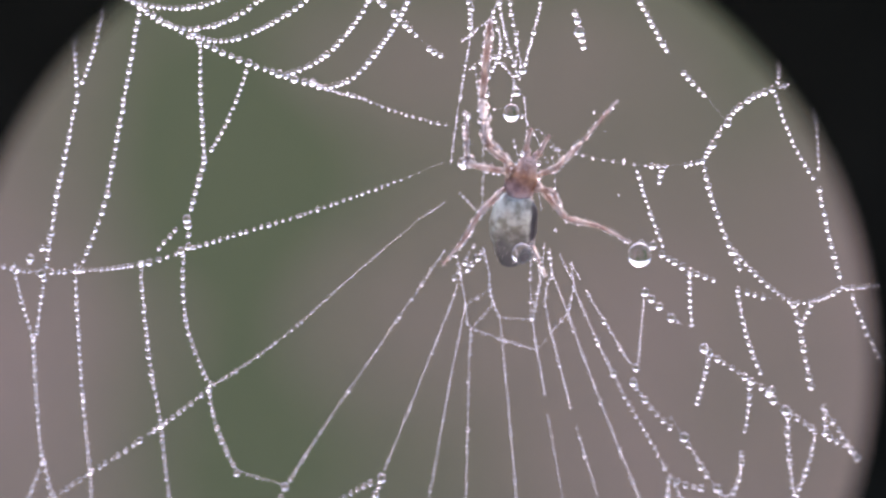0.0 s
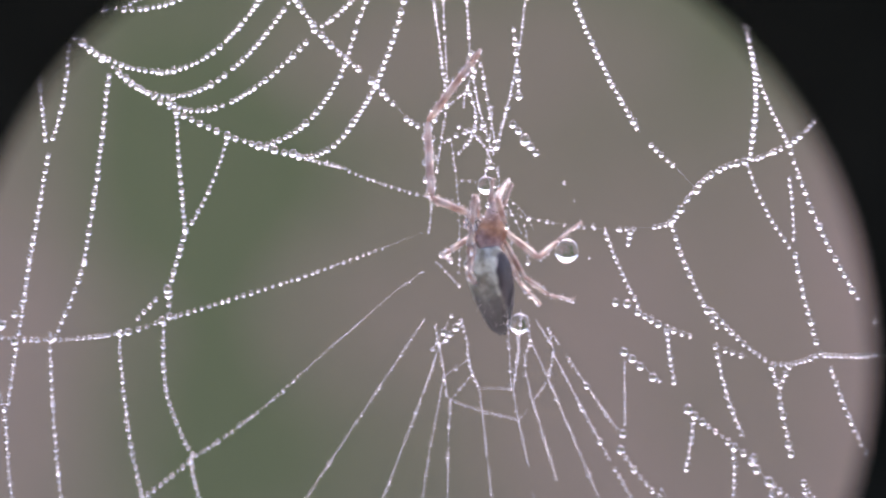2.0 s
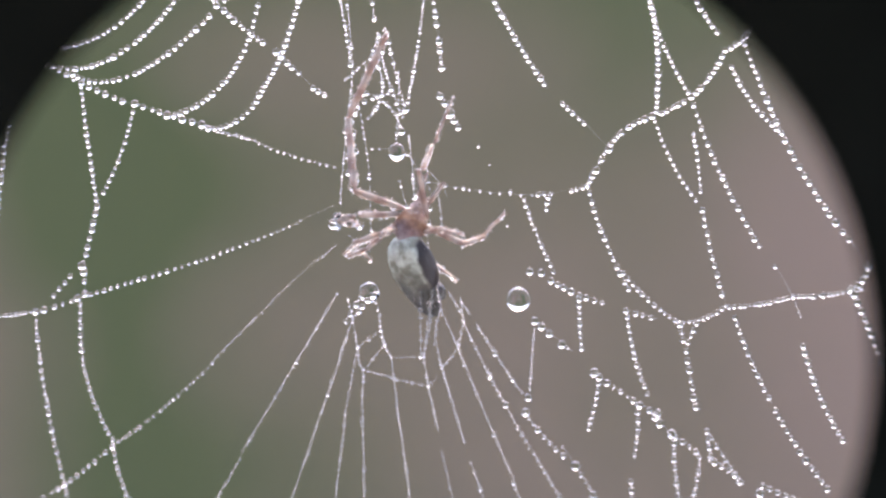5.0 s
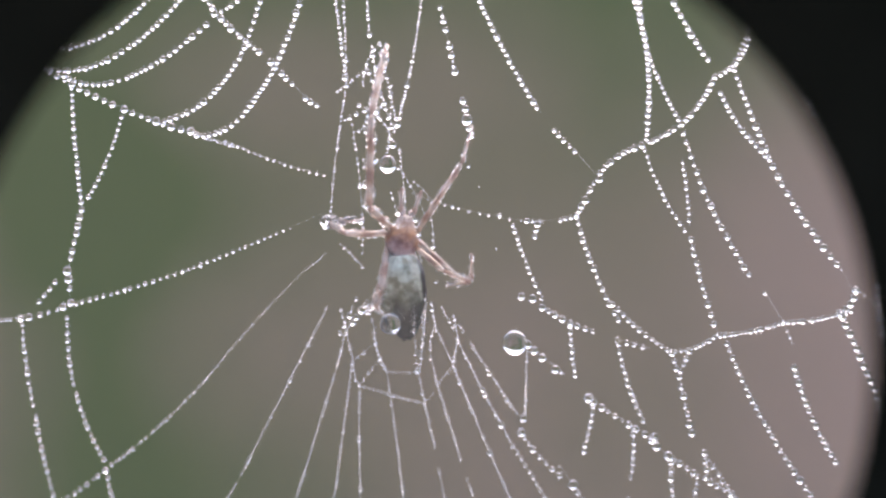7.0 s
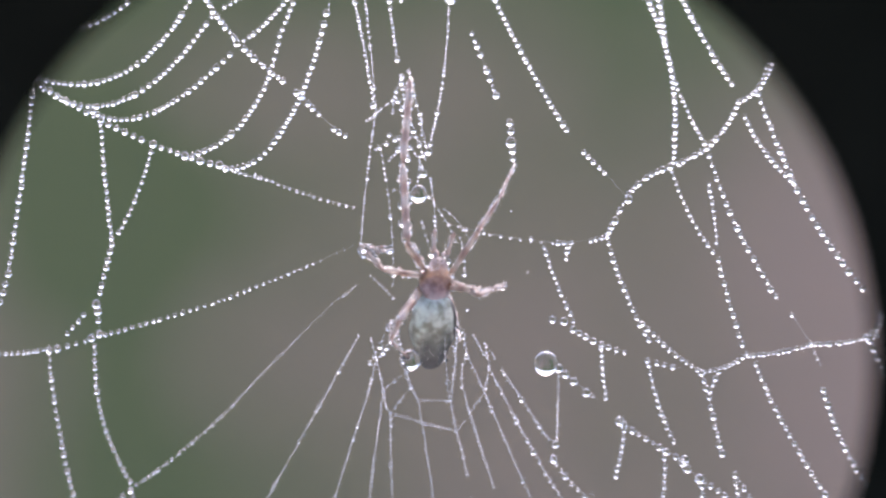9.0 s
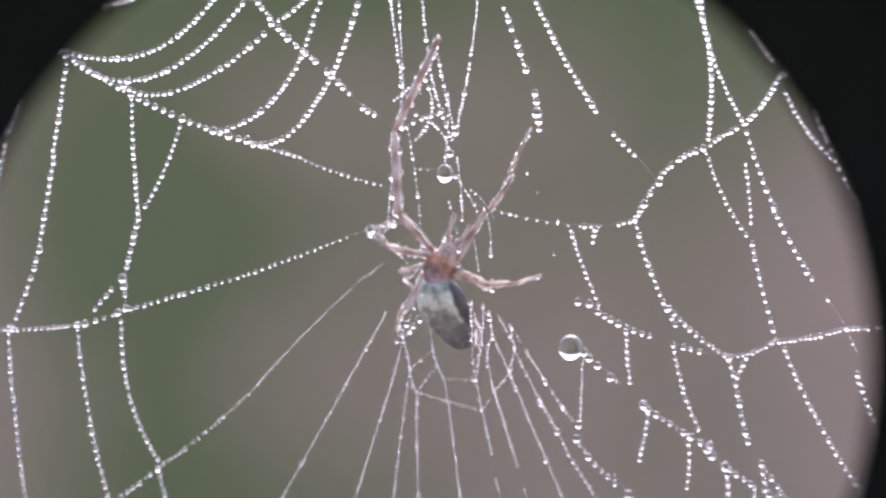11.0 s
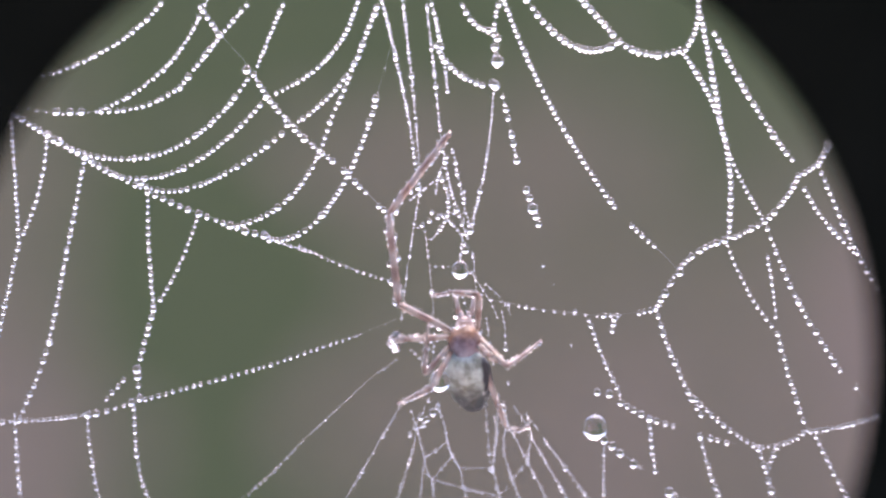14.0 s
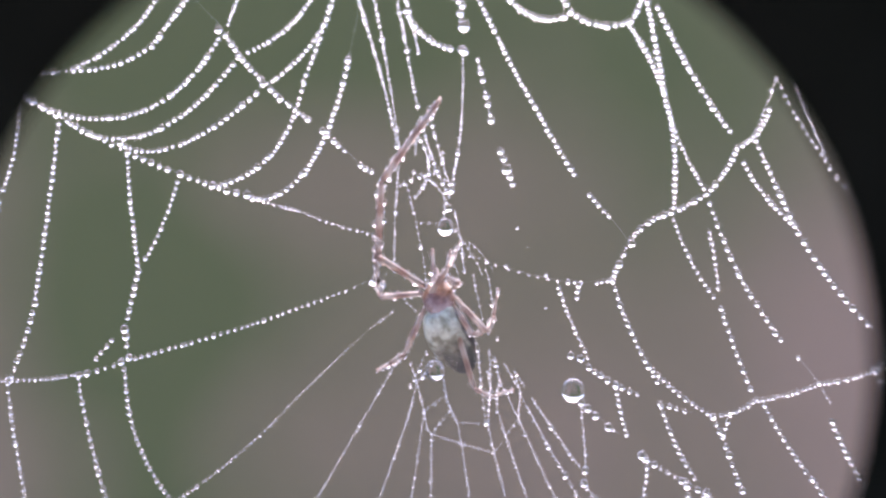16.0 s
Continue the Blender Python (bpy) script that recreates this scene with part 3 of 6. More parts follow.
strand("spiral", (6.54, 17.05), (11.10, 14.58), -2.28, 0.76, 0.350, 0.350, 0.370)
strand("spiral", (11.10, 14.58), (14.36, 14.17), -0.99, 0.48, 0.354, 0.381, 0.423)
strand("spiral", (9.36, 17.06), (10.97, 14.80), 0.00, 0.50, 0.325, 0.325, 0.370)
strand("spiral", (14.36, 14.17), (15.28, 17.08), -0.56, 0.50, 0.300, 0.327, 0.397)
strand("spiral", (14.22, 13.86), (15.69, 10.13), 0.33, 0.50, 0.300, 0.327, 0.317)
strand("spiral", (15.27, 16.26), (15.53, 13.20), 0.02, 0.50, 0.327, 0.327, 0.370)
strand("spiral", (15.53, 13.20), (15.69, 10.13), 0.02, 0.50, 0.327, 0.327, 0.370)
strand("line", (15.69, 10.13), (15.94, 7.27), 0.14, 0.50, 0.354, 0.341, 0.291)
strand("line", (15.94, 7.27), (15.58, 4.15), 0.14, 0.49, 0.341, 0.327, 0.291)
strand("spiral", (15.82, 9.22), (17.34, 5.10), -0.30, 0.50, 0.245, 0.245, 0.344)
strand("spiral", (15.93, 14.97), (17.30, 11.36), -0.12, 0.50, 0.327, 0.313, 0.397)
strand("spiral", (17.30, 11.36), (19.11, 7.95), -0.12, 0.50, 0.313, 0.300, 0.397)
strand("radial", (12.07, 0.72), (13.10, 2.49), -0.00, 0.50, 0.300, 0.327, 0.238)
strand("radial", (13.10, 2.49), (15.90, 4.16), 0.60, 0.44, 0.327, 0.327, 0.238)
strand("radial", (15.90, 4.16), (17.29, 4.86), -0.00, 0.50, 0.300, 0.327, 0.238)
strand("radial", (17.29, 4.86), (19.30, 7.27), -0.30, 0.50, 0.327, 0.327, 0.265)
strand("radial", (19.30, 7.27), (21.33, 9.51), -0.70, 0.49, 0.300, 0.327, 0.265)
strand("spiral", (20.30, 7.69), (21.70, 3.28), -0.07, 0.50, 0.300, 0.300, 0.423)
strand("spiral", (19.52, 6.49), (21.70, 3.28), -0.46, 0.50, 0.272, 0.300, 0.370)
strand("spiral", (12.04, 0.68), (13.78, -4.20), -0.35, 0.50, 0.272, 0.300, 0.423)
strand("spiral", (13.57, -3.43), (16.03, -5.58), -0.28, 0.50, 0.272, 0.218, 0.370)
strand("line", (9.07, 0.12), (10.29, -3.25), -0.16, 0.50, 0.270, 0.270, 0.397)
strand("radial", (10.26, -3.62), (12.62, -4.72), -0.19, 0.50, 0.326, 0.272, 0.397)
strand("line", (11.53, -4.47), (11.62, -6.76), -0.10, 0.50, 0.272, 0.272, 0.344)
strand("radial", (9.56, -5.41), (11.19, -6.79), 0.00, 0.50, 0.352, 0.379, 0.503)
strand("line", (9.48, -5.69), (9.25, -8.34), 0.00, 0.50, 0.162, 0.189, 0.291)
strand("radial", (9.00, -9.22), (10.70, -11.04), -0.19, 0.50, 0.351, 0.297, 0.450)
strand("radial", (12.11, -7.69), (15.05, -9.46), -0.11, 0.50, 0.354, 0.300, 0.450)
strand("line", (12.34, -8.05), (11.71, -10.18), 0.12, 0.50, 0.272, 0.272, 0.344)
strand("spiral", (13.66, -5.28), (14.66, -8.83), -0.29, 0.50, 0.272, 0.272, 0.370)
strand("radial", (13.63, -5.08), (15.12, -5.48), 0.00, 0.50, 0.272, 0.272, 0.450)
strand("spiral", (16.13, -5.65), (16.35, -6.65), 0.00, 0.50, 0.272, 0.272, 0.370)
strand("spiral", (16.90, -5.60), (16.35, -6.65), 0.00, 0.50, 0.272, 0.272, 0.370)
strand("spiral", (16.37, -6.72), (16.76, -9.20), -0.05, 0.50, 0.300, 0.327, 0.450)
strand("radial", (16.08, -5.60), (18.37, -4.82), -0.42, 0.50, 0.218, 0.245, 0.291)
strand("radial", (18.47, -4.89), (21.57, -4.31), -0.20, 0.50, 0.245, 0.245, 0.265)
strand("radial", (21.57, -4.31), (24.97, -3.79), -0.29, 0.50, 0.245, 0.272, 0.265)
strand("spiral", (15.52, 3.76), (17.20, -0.07), -0.36, 0.50, 0.218, 0.218, 0.370)
strand("spiral", (17.45, -0.47), (18.31, -4.70), -0.14, 0.50, 0.300, 0.300, 0.450)
strand("spiral", (17.49, 4.56), (18.57, 1.04), -0.09, 0.50, 0.272, 0.300, 0.476)
strand("spiral", (18.57, 1.04), (20.20, -2.31), -0.09, 0.50, 0.300, 0.327, 0.476)
strand("silk", (20.77, -3.01), (21.54, -4.31), 0.00, 0.50, 0.106, 0.053, 0.794)
strand("line", (17.34, 3.17), (17.44, 0.07), 0.09, 0.50, 0.245, 0.218, 0.397)
strand("spiral", (21.70, 3.28), (23.01, 0.57), -0.14, 0.50, 0.327, 0.327, 0.503)
strand("spiral", (23.01, 0.57), (24.72, -1.94), -0.14, 0.50, 0.327, 0.327, 0.503)
strand("silk", (24.72, -1.94), (25.29, -3.37), 0.00, 0.50, 0.079, 0.079, 1.058)
strand("spiral", (18.72, -5.24), (20.33, -8.99), -0.18, 0.50, 0.272, 0.272, 0.397)
strand("spiral", (20.33, -8.99), (22.59, -12.41), -0.18, 0.49, 0.272, 0.272, 0.397)
strand("silk", (21.53, -4.36), (21.88, -5.28), -0.00, 0.50, 0.132, 0.159, 0.317)
strand("spiral", (21.84, -6.28), (23.54, -10.62), -0.39, 0.50, 0.300, 0.272, 0.397)
strand("silk", (21.92, 10.95), (20.45, 8.14), 0.00, 0.50, 0.159, 0.106, 0.317)
strand("spiral", (21.92, 10.95), (23.46, 7.17), -0.18, 0.50, 0.218, 0.232, 0.529)
strand("spiral", (23.46, 7.17), (25.50, 3.71), -0.18, 0.49, 0.232, 0.245, 0.529)
strand("line", (-19.81, -4.18), (-18.43, -7.56), -0.10, 0.50, 0.226, 0.226, 0.370)
strand("line", (-18.43, -7.56), (-17.19, -12.73), -0.11, 0.50, 0.251, 0.251, 0.397)
strand("line", (-17.19, -12.73), (-17.87, -15.08), 0.05, 0.50, 0.251, 0.251, 0.397)
strand("line", (-17.08, -12.73), (-15.78, -15.05), -0.27, 0.50, 0.302, 0.251, 0.450)
strand("line", (-16.87, -4.20), (-16.37, -7.23), -0.04, 0.50, 0.251, 0.251, 0.423)
strand("line", (-16.37, -7.23), (-15.70, -10.23), -0.04, 0.50, 0.251, 0.251, 0.423)
strand("line", (-15.70, -10.23), (-14.86, -13.19), -0.04, 0.50, 0.251, 0.251, 0.423)
strand("line", (-14.86, -13.19), (-14.49, -15.16), 0.00, 0.50, 0.251, 0.251, 0.423)
strand("line", (-13.73, -4.22), (-12.94, -7.86), -0.10, 0.50, 0.252, 0.252, 0.423)
strand("line", (-12.94, -7.86), (-11.78, -11.41), -0.10, 0.50, 0.252, 0.252, 0.423)
strand("line", (-11.78, -11.41), (-10.74, -15.13), -0.17, 0.50, 0.227, 0.253, 0.397)
strand("line", (-11.72, -3.86), (-11.21, -6.93), -0.24, 0.52, 0.253, 0.253, 0.397)
strand("line", (-11.21, -6.93), (-9.78, -9.64), -0.24, 0.49, 0.253, 0.253, 0.397)
strand("line", (-9.75, -9.95), (-8.05, -13.33), -0.47, 0.50, 0.254, 0.254, 0.370)
strand("silk", (-8.05, -13.33), (-5.90, -13.85), 0.00, 0.50, 0.106, 0.079, 0.238)
strand("radial", (-18.81, -15.44), (-14.79, -13.19), -0.07, 0.50, 0.201, 0.251, 0.370)
strand("radial", (-14.79, -13.19), (-12.05, -11.60), -0.08, 0.50, 0.252, 0.264, 0.397)
strand("radial", (-12.05, -11.60), (-9.51, -9.76), -0.08, 0.50, 0.266, 0.278, 0.397)
strand("radial", (-9.51, -9.76), (-5.36, -6.51), -0.26, 0.50, 0.229, 0.127, 0.291)
strand("radial", (-5.36, -6.51), (-2.96, -4.22), 0.04, 0.50, 0.128, 0.103, 0.212)
strand("radial", (-2.96, -4.22), (-0.46, -2.04), 0.04, 0.50, 0.104, 0.078, 0.212)
strand("radial", (-6.57, -15.11), (-5.90, -13.85), -0.00, 0.50, 0.281, 0.332, 0.291)
strand("radial", (-5.90, -13.85), (-3.90, -10.60), 0.05, 0.50, 0.231, 0.128, 0.238)
strand("radial", (-2.54, -15.09), (-1.88, -13.33), 0.00, 0.50, 0.362, 0.284, 0.317)
strand("spiral", (-4.68, -15.10), (-1.88, -13.33), 0.24, 0.50, 0.232, 0.283, 0.370)
strand("radial", (8.61, -9.75), (10.60, -12.96), 0.07, 0.50, 0.216, 0.216, 0.370)
strand("silk", (0.47, -3.73), (-3.90, -10.60), 0.00, 0.50, 0.105, 0.105, 0.190)
strand("line", (2.25, -3.65), (1.53, -4.59), 0.00, 0.50, 0.230, 0.230, 0.300)
strand("silk", (1.53, -4.59), (1.24, -4.84), 0.00, 0.50, 0.110, 0.110, 0.190)
strand("silk", (1.24, -4.84), (0.73, -6.48), 0.00, 0.50, 0.110, 0.110, 0.190)
strand("silk", (0.73, -6.48), (-1.88, -13.33), 0.00, 0.50, 0.110, 0.110, 0.190)
strand("silk", (1.01, -3.98), (1.24, -4.84), 0.00, 0.50, 0.105, 0.105, 0.190)
strand("silk", (1.24, -4.84), (1.50, -6.15), 0.00, 0.50, 0.105, 0.105, 0.190)
strand("silk", (1.50, -6.15), (1.61, -6.95), 0.00, 0.50, 0.105, 0.105, 0.190)
strand("silk", (1.61, -6.95), (1.80, -7.16), 0.00, 0.50, 0.105, 0.105, 0.190)
strand("silk", (1.50, -6.15), (0.96, -9.06), 0.00, 0.50, 0.100, 0.100, 0.190)
strand("silk", (0.96, -9.06), (0.00, -15.10), 0.00, 0.50, 0.100, 0.100, 0.190)
strand("silk", (1.80, -7.16), (1.72, -8.84), 0.00, 0.50, 0.100, 0.100, 0.190)
strand("silk", (1.72, -8.84), (1.74, -15.10), 0.00, 0.50, 0.100, 0.100, 0.190)
strand("silk", (1.50, -6.15), (2.58, -5.46), 0.00, 0.50, 0.085, 0.085, 0.170)
strand("silk", (1.80, -7.16), (2.76, -6.08), 0.00, 0.50, 0.085, 0.085, 0.170)
strand("silk", (1.80, -7.16), (3.19, -7.60), 0.00, 0.50, 0.085, 0.085, 0.170)
strand("silk", (3.19, -7.60), (4.73, -7.98), 0.00, 0.50, 0.085, 0.085, 0.170)
strand("silk", (4.73, -7.98), (5.12, -7.57), 0.00, 0.50, 0.085, 0.085, 0.170)
strand("line", (2.25, -3.74), (2.52, -4.74), 0.00, 0.50, 0.210, 0.210, 0.300)
strand("line", (2.52, -4.74), (2.58, -5.46), 0.00, 0.50, 0.210, 0.210, 0.300)
strand("line", (2.58, -5.46), (2.76, -6.08), 0.00, 0.50, 0.210, 0.210, 0.300)
strand("line", (2.76, -6.08), (3.06, -6.66), 0.00, 0.50, 0.210, 0.210, 0.300)
strand("silk", (3.06, -6.66), (3.19, -7.60), 0.00, 0.50, 0.105, 0.105, 0.180)
strand("silk", (3.19, -7.60), (3.39, -9.38), 0.00, 0.50, 0.105, 0.105, 0.180)
strand("silk", (3.39, -9.38), (4.08, -15.10), 0.00, 0.50, 0.105, 0.105, 0.180)
strand("silk", (3.06, -6.66), (4.52, -6.72), 0.00, 0.50, 0.085, 0.085, 0.170)
strand("line", (4.77, -4.32), (4.87, -5.13), 0.00, 0.50, 0.200, 0.200, 0.280)
strand("line", (4.87, -5.13), (4.65, -6.07), 0.00, 0.50, 0.200, 0.200, 0.280)
strand("line", (4.65, -6.07), (4.52, -6.72), 0.00, 0.50, 0.200, 0.200, 0.280)
strand("silk", (4.52, -6.72), (4.61, -7.22), 0.00, 0.50, 0.105, 0.105, 0.190)
strand("silk", (4.61, -7.22), (4.73, -7.98), 0.00, 0.50, 0.105, 0.105, 0.190)
strand("silk", (4.73, -7.98), (5.12, -9.80), 0.00, 0.50, 0.105, 0.105, 0.190)
strand("silk", (5.23, -10.56), (6.19, -15.10), 0.00, 0.50, 0.100, 0.100, 0.240)
strand("line", (5.21, -3.69), (5.34, -4.67), 0.00, 0.50, 0.200, 0.200, 0.300)
strand("line", (5.34, -4.67), (5.12, -5.32), 0.00, 0.50, 0.190, 0.190, 0.280)
strand("line", (5.12, -5.32), (5.06, -5.92), 0.00, 0.50, 0.190, 0.190, 0.280)
strand("silk", (5.06, -5.92), (5.35, -7.22), 0.00, 0.50, 0.115, 0.115, 0.200)
strand("silk", (5.35, -7.22), (5.63, -8.13), 0.00, 0.50, 0.115, 0.115, 0.200)
strand("silk", (5.63, -8.13), (6.29, -10.37), 0.00, 0.50, 0.115, 0.115, 0.200)
strand("silk", (6.52, -11.05), (7.91, -15.10), 0.00, 0.50, 0.105, 0.105, 0.240)
strand("silk", (5.34, -4.67), (6.09, -6.38), 0.00, 0.50, 0.105, 0.105, 0.200)
strand("silk", (6.20, -4.22), (6.36, -5.25), 0.00, 0.50, 0.120, 0.120, 0.200)
strand("silk", (6.36, -5.25), (6.09, -6.38), 0.00, 0.50, 0.120, 0.120, 0.200)
strand("silk", (5.35, -7.22), (6.09, -6.38), 0.00, 0.50, 0.100, 0.100, 0.180)
strand("silk", (5.66, -3.87), (6.17, -4.72), 0.00, 0.50, 0.115, 0.115, 0.220)
strand("silk", (6.28, -4.38), (6.65, -4.94), 0.00, 0.50, 0.115, 0.115, 0.220)
strand("silk", (6.09, -6.38), (7.33, -9.45), 0.00, 0.50, 0.115, 0.115, 0.200)
strand("silk", (7.33, -9.45), (8.40, -11.90), 0.00, 0.50, 0.120, 0.120, 0.220)
strand("silk", (8.40, -11.90), (9.88, -15.10), 0.00, 0.50, 0.150, 0.150, 0.260)
strand("silk", (6.28, -5.20), (7.49, -7.64), 0.00, 0.50, 0.130, 0.130, 0.220)
strand("silk", (7.49, -7.64), (8.61, -9.75), 0.00, 0.50, 0.130, 0.130, 0.220)
strand("silk", (6.91, -5.39), (8.50, -7.87), 0.00, 0.50, 0.130, 0.130, 0.220)
strand("silk", (8.50, -7.87), (8.98, -8.54), 0.00, 0.50, 0.130, 0.130, 0.220)
strand("silk", (10.67, -10.62), (11.20, -11.37), 0.00, 0.50, 0.079, 0.079, 0.794)
strand("radial", (11.44, -11.70), (12.56, -13.40), 0.00, 0.50, 0.327, 0.354, 0.450)
strand("radial", (12.56, -13.40), (13.70, -14.76), 0.17, 0.50, 0.300, 0.272, 0.397)
strand("radial", (14.84, -9.48), (15.69, -10.31), -0.00, 0.50, 0.463, 0.354, 0.397)
strand("radial", (15.69, -10.21), (16.84, -10.92), -0.00, 0.50, 0.272, 0.272, 0.397)
strand("radial", (17.19, -11.07), (18.75, -12.05), 0.08, 0.50, 0.300, 0.272, 0.370)
strand("line", (14.09, -8.96), (13.80, -11.27), 0.14, 0.50, 0.272, 0.272, 0.370)
strand("line", (13.68, -11.96), (13.02, -13.83), 0.49, 0.52, 0.354, 0.300, 0.450)
strand("spiral", (17.35, -10.22), (18.67, -12.12), -0.00, 0.50, 0.272, 0.327, 0.423)
strand("spiral", (17.24, -9.99), (17.31, -11.13), -0.00, 0.50, 0.327, 0.327, 0.370)
strand("line", (15.69, -10.38), (15.90, -13.64), -0.17, 0.50, 0.300, 0.300, 0.397)
strand("line", (16.86, -10.96), (15.93, -13.64), 0.26, 0.50, 0.300, 0.300, 0.397)
strand("line", (15.90, -13.75), (15.83, -14.70), 0.00, 0.50, 0.409, 0.354, 0.582)
strand("radial", (10.60, -12.96), (12.51, -13.33), -0.40, 0.49, 0.272, 0.299, 0.397)
strand("line", (10.55, -13.03), (10.43, -14.85), 0.00, 0.50, 0.298, 0.298, 0.370)
strand("line", (10.79, -13.23), (11.62, -14.82), 0.00, 0.50, 0.217, 0.217, 0.344)
strand("line", (12.73, -13.95), (12.49, -14.79), 0.00, 0.50, 0.327, 0.300, 0.370)
strand("radial", (19.50, -12.07), (23.40, -13.19), -0.27, 0.50, 0.300, 0.272, 0.450)
strand("line", (19.36, -12.39), (19.22, -14.11), 0.25, 0.49, 0.436, 0.245, 0.397)
strand("radial", (19.80, -13.02), (20.94, -13.82), -0.00, 0.50, 0.300, 0.300, 0.370)
strand("line", (21.84, -12.83), (21.80, -13.63), -0.00, 0.50, 0.272, 0.272, 0.370)
strand("spiral", (-22.32, 7.36), (-22.30, 3.51), -0.03, 0.50, 0.276, 0.276, 0.397)
strand("spiral", (-22.30, 3.51), (-22.15, -0.35), -0.03, 0.50, 0.276, 0.276, 0.397)
strand("spiral", (-22.15, -0.35), (-21.77, -3.91), 0.06, 0.50, 0.276, 0.276, 0.397)
strand("spiral", (-21.77, -3.91), (-21.63, -7.49), 0.06, 0.50, 0.276, 0.276, 0.397)
strand("spiral", (-19.23, 11.08), (-18.54, 7.55), -0.01, 0.50, 0.226, 0.226, 0.370)
strand("spiral", (-18.54, 7.55), (-17.81, 4.03), -0.01, 0.50, 0.226, 0.226, 0.370)
strand("spiral", (-17.12, 8.91), (-17.69, 4.11), 0.45, 0.50, 0.226, 0.251, 0.370)
strand("spiral", (-17.80, 3.92), (-18.20, -0.89), 0.03, 0.50, 0.251, 0.276, 0.397)
strand("spiral", (-18.20, -0.89), (-18.29, -4.18), -0.01, 0.50, 0.276, 0.264, 0.397)
strand("spiral", (-18.29, -4.18), (-18.36, -7.47), -0.01, 0.50, 0.264, 0.251, 0.397)
strand("spiral", (-15.19, 7.76), (-15.46, 3.46), 0.01, 0.50, 0.251, 0.264, 0.397)
strand("spiral", (-15.46, 3.46), (-15.78, -0.84), 0.01, 0.50, 0.264, 0.276, 0.397)
strand("spiral", (-15.78, -0.84), (-16.68, -4.29), 0.15, 0.50, 0.276, 0.251, 0.423)
strand("spiral", (-11.98, 6.18), (-11.67, 3.42), -0.03, 0.50, 0.227, 0.240, 0.370)
strand("spiral", (-11.67, 3.42), (-11.22, 0.67), -0.03, 0.50, 0.240, 0.253, 0.370)
strand("spiral", (-11.22, 0.67), (-11.71, -2.07), -0.02, 0.50, 0.303, 0.303, 0.423)
strand("line", (-11.71, -2.07), (-11.53, -3.47), -0.00, 0.50, 0.278, 0.328, 0.476)
strand("spiral", (-9.59, 4.93), (-10.98, 1.08), 0.28, 0.50, 0.228, 0.228, 0.370)
strand("spiral", (-12.30, -2.55), (-13.09, -3.59), 0.00, 0.50, 0.252, 0.252, 0.397)
strand("spiral", (-18.35, -2.82), (-19.55, -4.32), 0.25, 0.50, 0.302, 0.226, 0.582)
strand("radial", (-22.43, -3.81), (-19.59, -4.37), 0.12, 0.50, 0.276, 0.226, 0.397)
strand("radial", (-19.59, -4.37), (-16.67, -4.39), -0.11, 0.50, 0.201, 0.276, 0.344)
strand("radial", (-16.67, -4.39), (-13.72, -4.11), -0.11, 0.50, 0.176, 0.251, 0.291)
strand("radial", (-13.72, -4.11), (-11.82, -3.56), -0.12, 0.50, 0.328, 0.202, 0.450)
strand("radial", (-11.82, -3.56), (-9.11, -2.78), 0.00, 0.50, 0.253, 0.215, 0.370)
strand("radial", (-9.11, -2.78), (-6.40, -2.01), 0.00, 0.50, 0.216, 0.178, 0.370)
strand("radial", (-6.40, -2.01), (-1.75, -0.43), -0.02, 0.50, 0.205, 0.128, 0.344)
strand("silk", (-1.75, -0.43), (0.15, 0.32), 0.00, 0.50, 0.053, 0.053, 0.370)
strand("radial", (4.57, 1.22), (9.70, 0.32), -0.27, 0.50, 0.161, 0.161, 0.582)
strand("radial", (9.70, 0.37), (10.47, 0.37), -0.00, 0.50, 0.271, 0.298, 0.291)
strand("radial", (11.26, 0.47), (12.12, 0.68), 0.00, 0.50, 0.245, 0.299, 0.317)
strand("silk", (10.47, 0.37), (11.26, 0.47), 0.00, 0.50, 0.053, 0.053, 0.794)
strand("line", (10.16, 0.31), (10.02, -0.57), 0.00, 0.50, 0.379, 0.216, 0.370)
strand("line", (1.06, 6.60), (0.71, 3.39), -0.03, 0.50, 0.157, 0.144, 0.238)
strand("line", (0.71, 3.39), (0.49, 0.19), -0.03, 0.50, 0.144, 0.131, 0.238)
strand("line", (1.88, 6.56), (2.64, 8.73), 0.44, 0.51, 0.131, 0.131, 0.212)
strand("line", (2.64, 8.73), (3.61, 4.43), -0.03, 0.50, 0.185, 0.158, 0.265)
strand("line", (2.03, 7.42), (1.73, 4.28), 1.22, 0.53, 0.184, 0.184, 0.265)
strand("line", (1.74, 5.55), (3.33, 3.87), 0.61, 0.50, 0.184, 0.184, 0.265)
strand("line", (0.64, 6.24), (1.89, 7.27), -0.00, 0.50, 0.157, 0.157, 0.238)
strand("line", (1.05, 4.84), (2.96, 5.57), 0.23, 0.50, 0.210, 0.210, 0.317)
strand("line", (1.33, 4.84), (1.88, 1.62), 0.10, 0.50, 0.131, 0.131, 0.317)
strand("line", (1.88, 1.62), (2.05, -1.63), 0.10, 0.50, 0.131, 0.131, 0.317)
strand("line", (3.72, 3.44), (4.03, 0.43), 0.08, 0.50, 0.132, 0.132, 0.238)
strand("line", (1.98, 2.89), (2.78, 2.84), -0.00, 0.50, 0.105, 0.105, 0.370)
strand("line", (3.25, 6.57), (3.13, 3.17), 0.09, 0.50, 0.132, 0.132, 0.265)
strand("line", (4.40, -3.32), (4.47, -6.81), -0.07, 0.50, 0.185, 0.185, 0.291)
